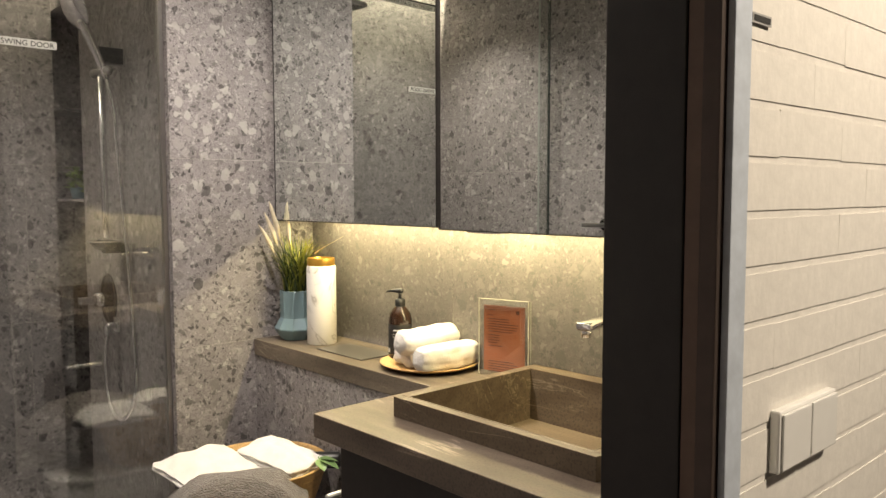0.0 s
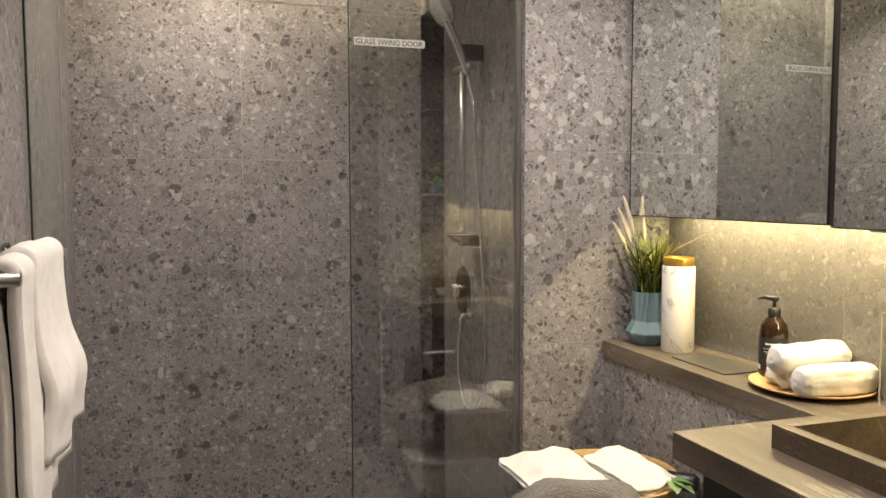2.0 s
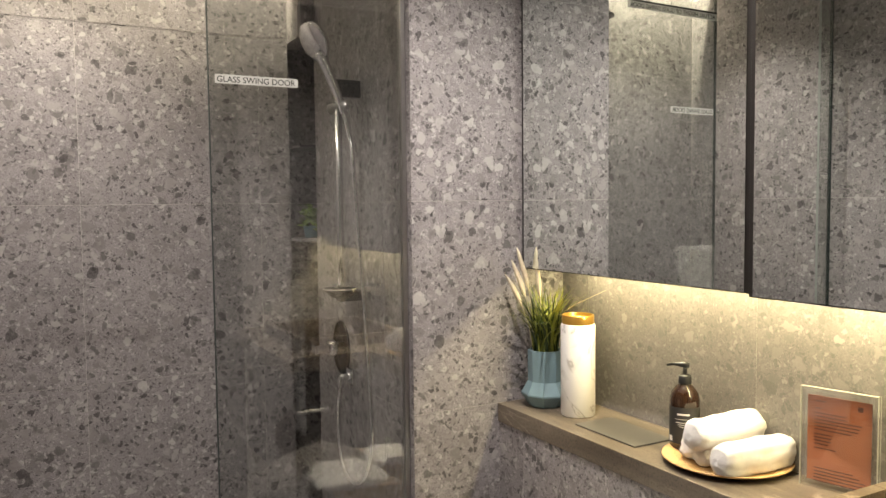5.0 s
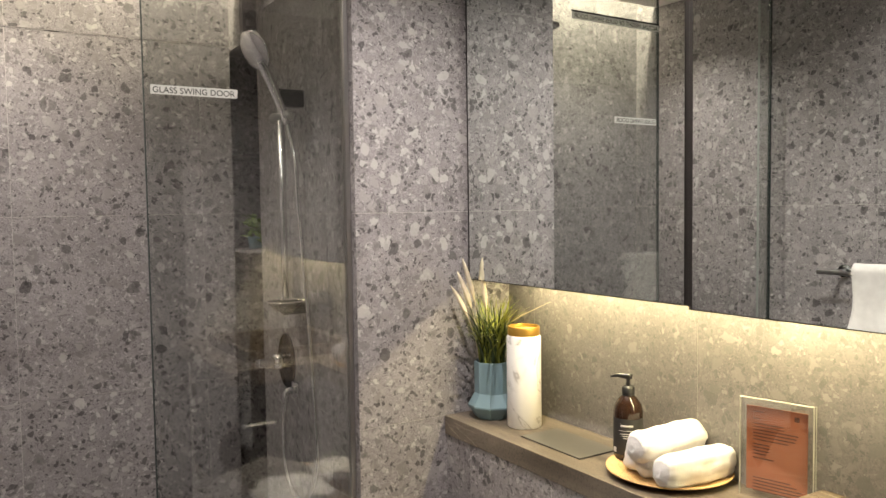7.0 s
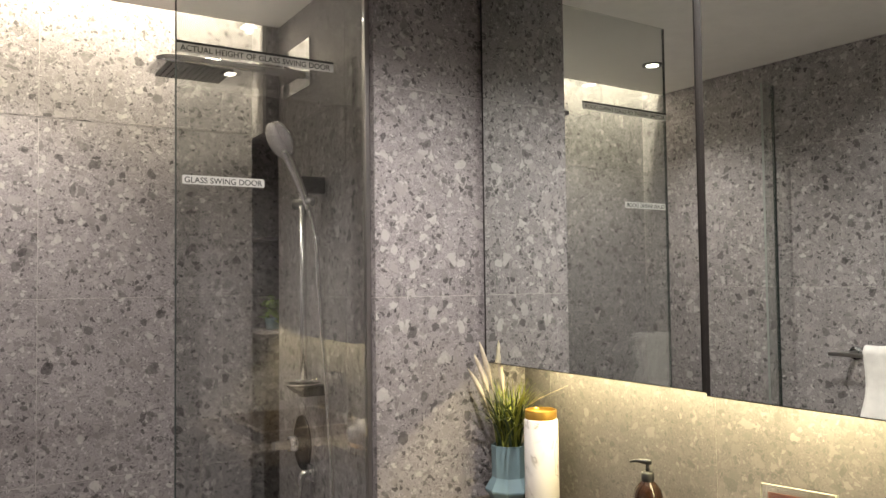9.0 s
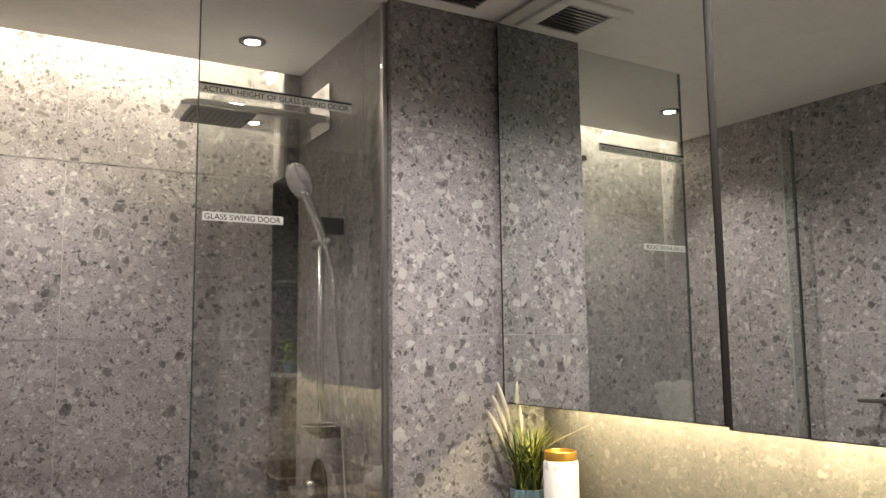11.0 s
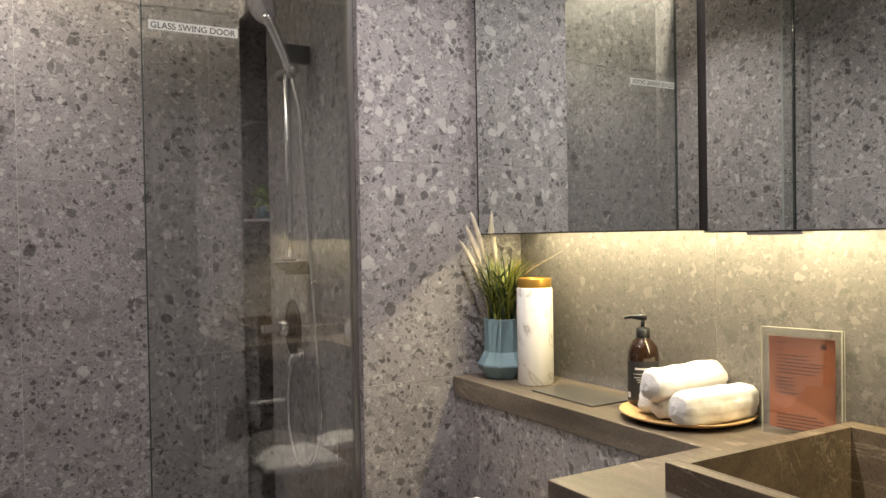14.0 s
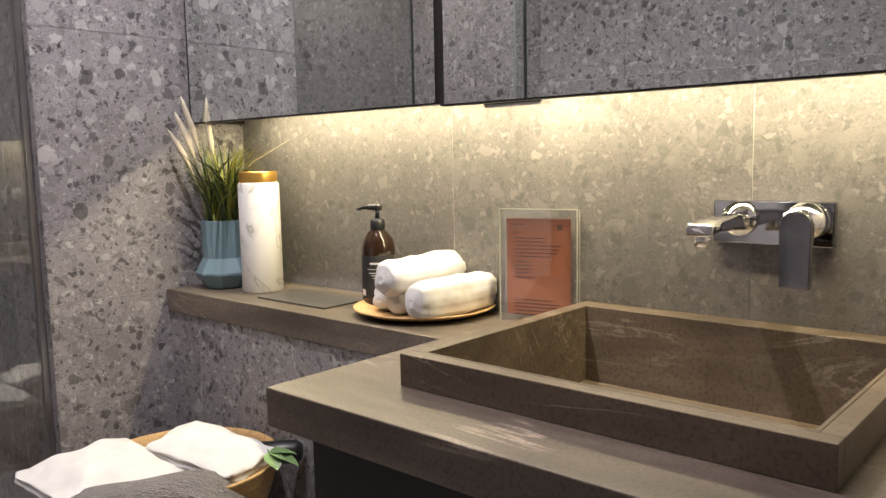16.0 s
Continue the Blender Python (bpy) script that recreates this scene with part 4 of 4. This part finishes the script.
# ---- towel bar ----
bar = thing("towel_bar", "brushed steel towel bar on the tiled wall", "towel bar", (LEFT, 0, 1.219))
part("bar", tube([(0.115, 1.60, 0), (0.115, 2.22, 0)], 0.0085, 16), BRUSHED, bar, smooth=True)
part("arm", tube([(0.002, 1.590, 0), (0.135, 1.590, 0)], 0.0115, 18), BRUSHED, bar, smooth=True)
part("arm", tube([(0.002, 2.17, 0), (0.115, 2.17, 0)], 0.009, 16), BRUSHED, bar, smooth=True)
for y in (1.590, 2.17):
    part("rosette", tube([(0.0005, y, 0), (0.009, y, 0)], 0.026, 28), DARK_CHROME, bar, smooth=True)


def draped(y0, y1, back, front, thick, flare, seed, bulge=0.0):
    """A towel hung over the bar: down one side, over the top, and down the other."""
    bm = bmesh.new()
    path = []
    r = 0.012 + thick
    for k in range(22):
        path.append((-r, -back + back * k / 22))
    for k in range(11):
        a = math.pi - math.pi * k / 10
        path.append((r * math.cos(a), r * math.sin(a)))
    for k in range(1, 23):
        path.append((r, -front * k / 22))
    n = 26
    grid_ = []
    for i in range(n + 1):
        v = i / n
        row = []
        for (x, z) in path:
            low = max(0, -z)
            y = y0 + (y1 - y0) * v
            if low > 0:
                # below the bar the two falls close up
                x = math.copysign(thick + 0.002 + 0.010 * math.exp(-low / 0.04), x)
            fold = 0.007 * math.sin(v * 9 + seed + low * 2) * min(1, low * 4) + 0.008 * noise.noise(Vector((v * 3, low * 5, seed)))
            out = flare * low * (1 if x > 0 else 0.8) + bulge * math.exp(-((low - 0.24) / 0.07) ** 2) * (x > 0)
            row.append(bm.verts.new((x + out + fold, y + 0.02 * noise.noise(Vector((low * 4, seed, v))), z + 0.006 * noise.noise(Vector((v * 4, x * 20, seed))))))
        grid_.append(row)
    for a, b in zip(grid_, grid_[1:]):
        for k in range(len(path) - 1):
            bm.faces.new((a[k], a[k + 1], b[k + 1], b[k]))
    bmesh.ops.recalc_face_normals(bm, faces=bm.faces)
    bmesh.ops.solidify(bm, geom=bm.faces, thickness=thick)
    return bm


for y0, y1, back, front, thick, flare, seed, bulge, what in (
        (1.625, 1.84, 0.62, 0.66, 0.021, 0.02, 1.0, 0.0, "long cream bath towel hanging over the steel bar"),
        (1.75, 2.08, 0.44, 0.36, 0.020, 0.085, 4.0, 0.022, "white towel folded over the steel bar")):
    ob = tagged(part("hanging_towel", draped(y0, y1, back, front, thick, flare, seed, bulge), WHITE_TERRY, smooth=True), what, "towel", "towels on the bar")
    ob.location = (LEFT + 0.10, 0, 1.219 + (0.010 if seed > 2 else 0))

# ---- ceiling fittings ----


def downlight(x, y, z):
    lamp = thing("downlight", "small round recessed downlight with a dark rim", "ceiling light", (x, y, z), "ceiling downlights")
    bm = lathe([(0.030, -0.0005), (0.030, -0.004), (0.044, -0.004), (0.045, -0.0005)], 32)
    part("rim", bm, RUBBER, lamp, "dark rim", True)
    part("lens", lathe([(0.026, -0.0045), (0.026, -0.006), (0.015, -0.0065)], 32), LAMP_GLOW, lamp, "glowing lens", True)
    return lamp


# the last is an added fitting for the unseen lamp near the left wall
for x, y in ((0.915, 2.94), (0.28, 2.83), (1.20, 1.03), (1.07, 1.70), (0.28, 1.70)):
    downlight(x, y, CEIL)
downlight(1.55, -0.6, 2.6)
vent = thing("ceiling_vent", "white square ceiling exhaust vent with dark slats", "vent", (1.33, 2.27, CEIL))
soften(part("frame", boxes((-0.13, 0.13, -0.13, -0.085, -0.014, -0.0005), (-0.13, 0.13, 0.085, 0.13, -0.014, -0.0005), (-0.13, -0.085, -0.085, 0.085, -0.014, -0.0005), (0.085, 0.13, -0.085, 0.085, -0.014, -0.0005)), WHITE_PAINT, vent), 0.003)
part("backing", boxes((-0.085, 0.085, -0.085, 0.085, -0.003, -0.0005)), RUBBER, vent)
for k in range(9):
    part("slat", boxes((-0.084, 0.084, -0.076 + 0.019 * k - 0.004, -0.076 + 0.019 * k + 0.004, -0.011, -0.004)), BRUSHED, vent)

# ---- doorway ----
frame_ = thing("door_frame", "black lacquered door lining with bronze and pale metal trims", "door frame", (0.966, FRONT, 0))
soften(part("lining", boxes((0.0, 0.049, 0.044, 0.156, 0, 2.2)), BLACK_FRAME, frame_, "black lacquered lining"), 0.002)
soften(part("trim", boxes((0.002, 0.049, 0.023, 0.0435, 0, 2.2)), BROWN_FRAME, frame_, "bronze metal trim"), 0.0015)
soften(part("trim", boxes((-0.002, 0.049, 0.0, 0.0225, 0, 2.2)), plain("dark_bronze", (0.07, 0.05, 0.042), 0.45, 0.3), frame_, "dark bronze trim"), 0.0015)
soften(part("trim", boxes((0.010, 0.0495, -0.010, -0.0005, 0, 2.2)), PALE_FRAME, frame_, "pale blue-grey metal trim"), 0.0015)
soften(part("head", boxes((-1.165, 0.049, 0.0, 0.156, 2.2, 2.26)), BLACK_FRAME, frame_), 0.002)

# unseen board, added so that the shower glass reflects dark here
soften(part("architrave", boxes((0.048, 0.19, 0.1602, 0.174, 0, 2.26)), BLACK_FRAME, frame_, "black lacquered architrave"), 0.002)

switch = thing("wall_switch", "white double wall switch on the painted brick", "switch", (1.200, FRONT - 0.004, 1.055))
soften(part("plate", boxes((-0.090, 0.090, -0.010, 0.004, -0.041, 0.041)), PORCELAIN, switch), 0.003)
for x0, x1 in ((-0.086, -0.002), (0.002, 0.086)):
    soften(part("rocker", boxes((x0, x1, -0.014, -0.0104, -0.037, 0.037)), PORCELAIN, switch), 0.002)
tag = tagged(part("wall_label", boxes((-0.03, 0.03, -0.0015, 0.0, -0.006, 0.006)), STICKER), "small printed label stuck on the brick wall", "label")
tag.location = (1.047, FRONT - 0.0022, 1.576)
part("print_bar", boxes((-0.027, -0.019, -0.0022, -0.0015, -0.004, 0.004), (-0.015, 0.026, -0.0022, -0.0015, -0.0035, 0.0035)), INK, tag)

# ---- cladding, piece by piece ----
tiles(wall_back, "y", BACK, -1, (LEFT, 1.1128), (0, 2.075), 0.40)
tiles(wall_back, "y", 3.42, -1, (1.114, 1.399), (0, 2.065), 0.40)
tiles(wall_back, "x", 1.113, 1, (BACK + T + 0.0005, 3.419), (0, 2.065), 2.62)
tiles(wall_back, "y", BACK, -1, (LEFT, 1.112), (2.075, 2.78), 0.40, 2.08)
tiles(wall_side, "y", STUB, -1, (SIDE, WALL), (0, CEIL), 1.165 - 0.6)
tiles(wall_side, "x", SIDE, -1, (STUB + 0.001, 3.206), (0, 2.075), 2.62)
tiles(wall_side, "x", SIDE, -1, (STUB + 0.001, 3.196), (2.075, 2.78), 2.62, 2.08)
tiles(bulkhead, "x", 1.113, -1, (3.196, BACK - 0.001), (2.066, 2.78), 2.62, 2.08)
tiles(bulkhead, "y", 3.196, -1, (1.124, SIDE - 0.001), (2.066, 2.78), 0.9, 2.08)
tiles(bulkhead, "z", 2.066, -1, (1.124, SIDE + 0.2), (3.207, 3.419), 0.9, 2.62)
tiles(wall_side, "y", 3.2065, 1, (SIDE + 0.011, 1.399), (0, 2.074), 1.165)
tiles(wall_vanity, "x", WALL, -1, (FRONT + 0.1552, STUB - 0.001), (0.7, CEIL), 1.70, stone=VANITY_STONE)
tiles(wall_left, "x", LEFT, 1, (FRONT, BACK - 0.001), (0, 2.78), 2.05)
tiles(ledge, "x", 1.456, -1, (1.505, STUB - 0.001), (0, 0.825), 1.70)

tiles(wall_front, "y", FRONT + 0.164, 1, (LEFT, WALL), (2.27, CEIL), 1.10)
tiles(wall_front, "y", FRONT + 0.164, 1, (1.018, WALL), (0.881, 2.269), 1.10)
brick = None
rng = random.Random(5)
for k in range(39):
    z = 0.0093 + 0.0669 * k
    for j in range(-1, 8):
        x0 = 1.017 + 0.200 * j + (0.100 if k % 2 else 0)
        x1 = x0 + 0.2008
        x0 = max(x0, 1.017)
        if x1 - x0 < 0.03 or x0 > 2.6:
            continue
        h = 0.0640
        key = round(x1 - x0, 3)
        if brick is None:
            brick = {}
        if key not in brick:
            bm = boxes((-key / 2, key / 2, 0, 0.016, -h / 2, h / 2))
            bmesh.ops.bevel(bm, geom=[e for e in bm.edges if all(v.co.y < 0.001 for v in e.verts) and abs(e.verts[0].co.z - e.verts[1].co.z) < 0.001], offset=0.0034, segments=2, affect="EDGES")
            me = bpy.data.meshes.new("brick")
            bm.to_mesh(me)
            bm.free()
            me.materials.append(BRICK_PAINT)
            brick[key] = me
        ob = new("brick", brick[key])
        ob.parent = wall_front
        ob.location = ((x0 + x1) / 2, FRONT + rng.uniform(-0.0002, 0.0002), z + h / 2 + rng.uniform(-0.001, 0.001))
        ob.rotation_euler = (rng.uniform(-0.006, 0.006), rng.uniform(-0.003, 0.003), 0.0)
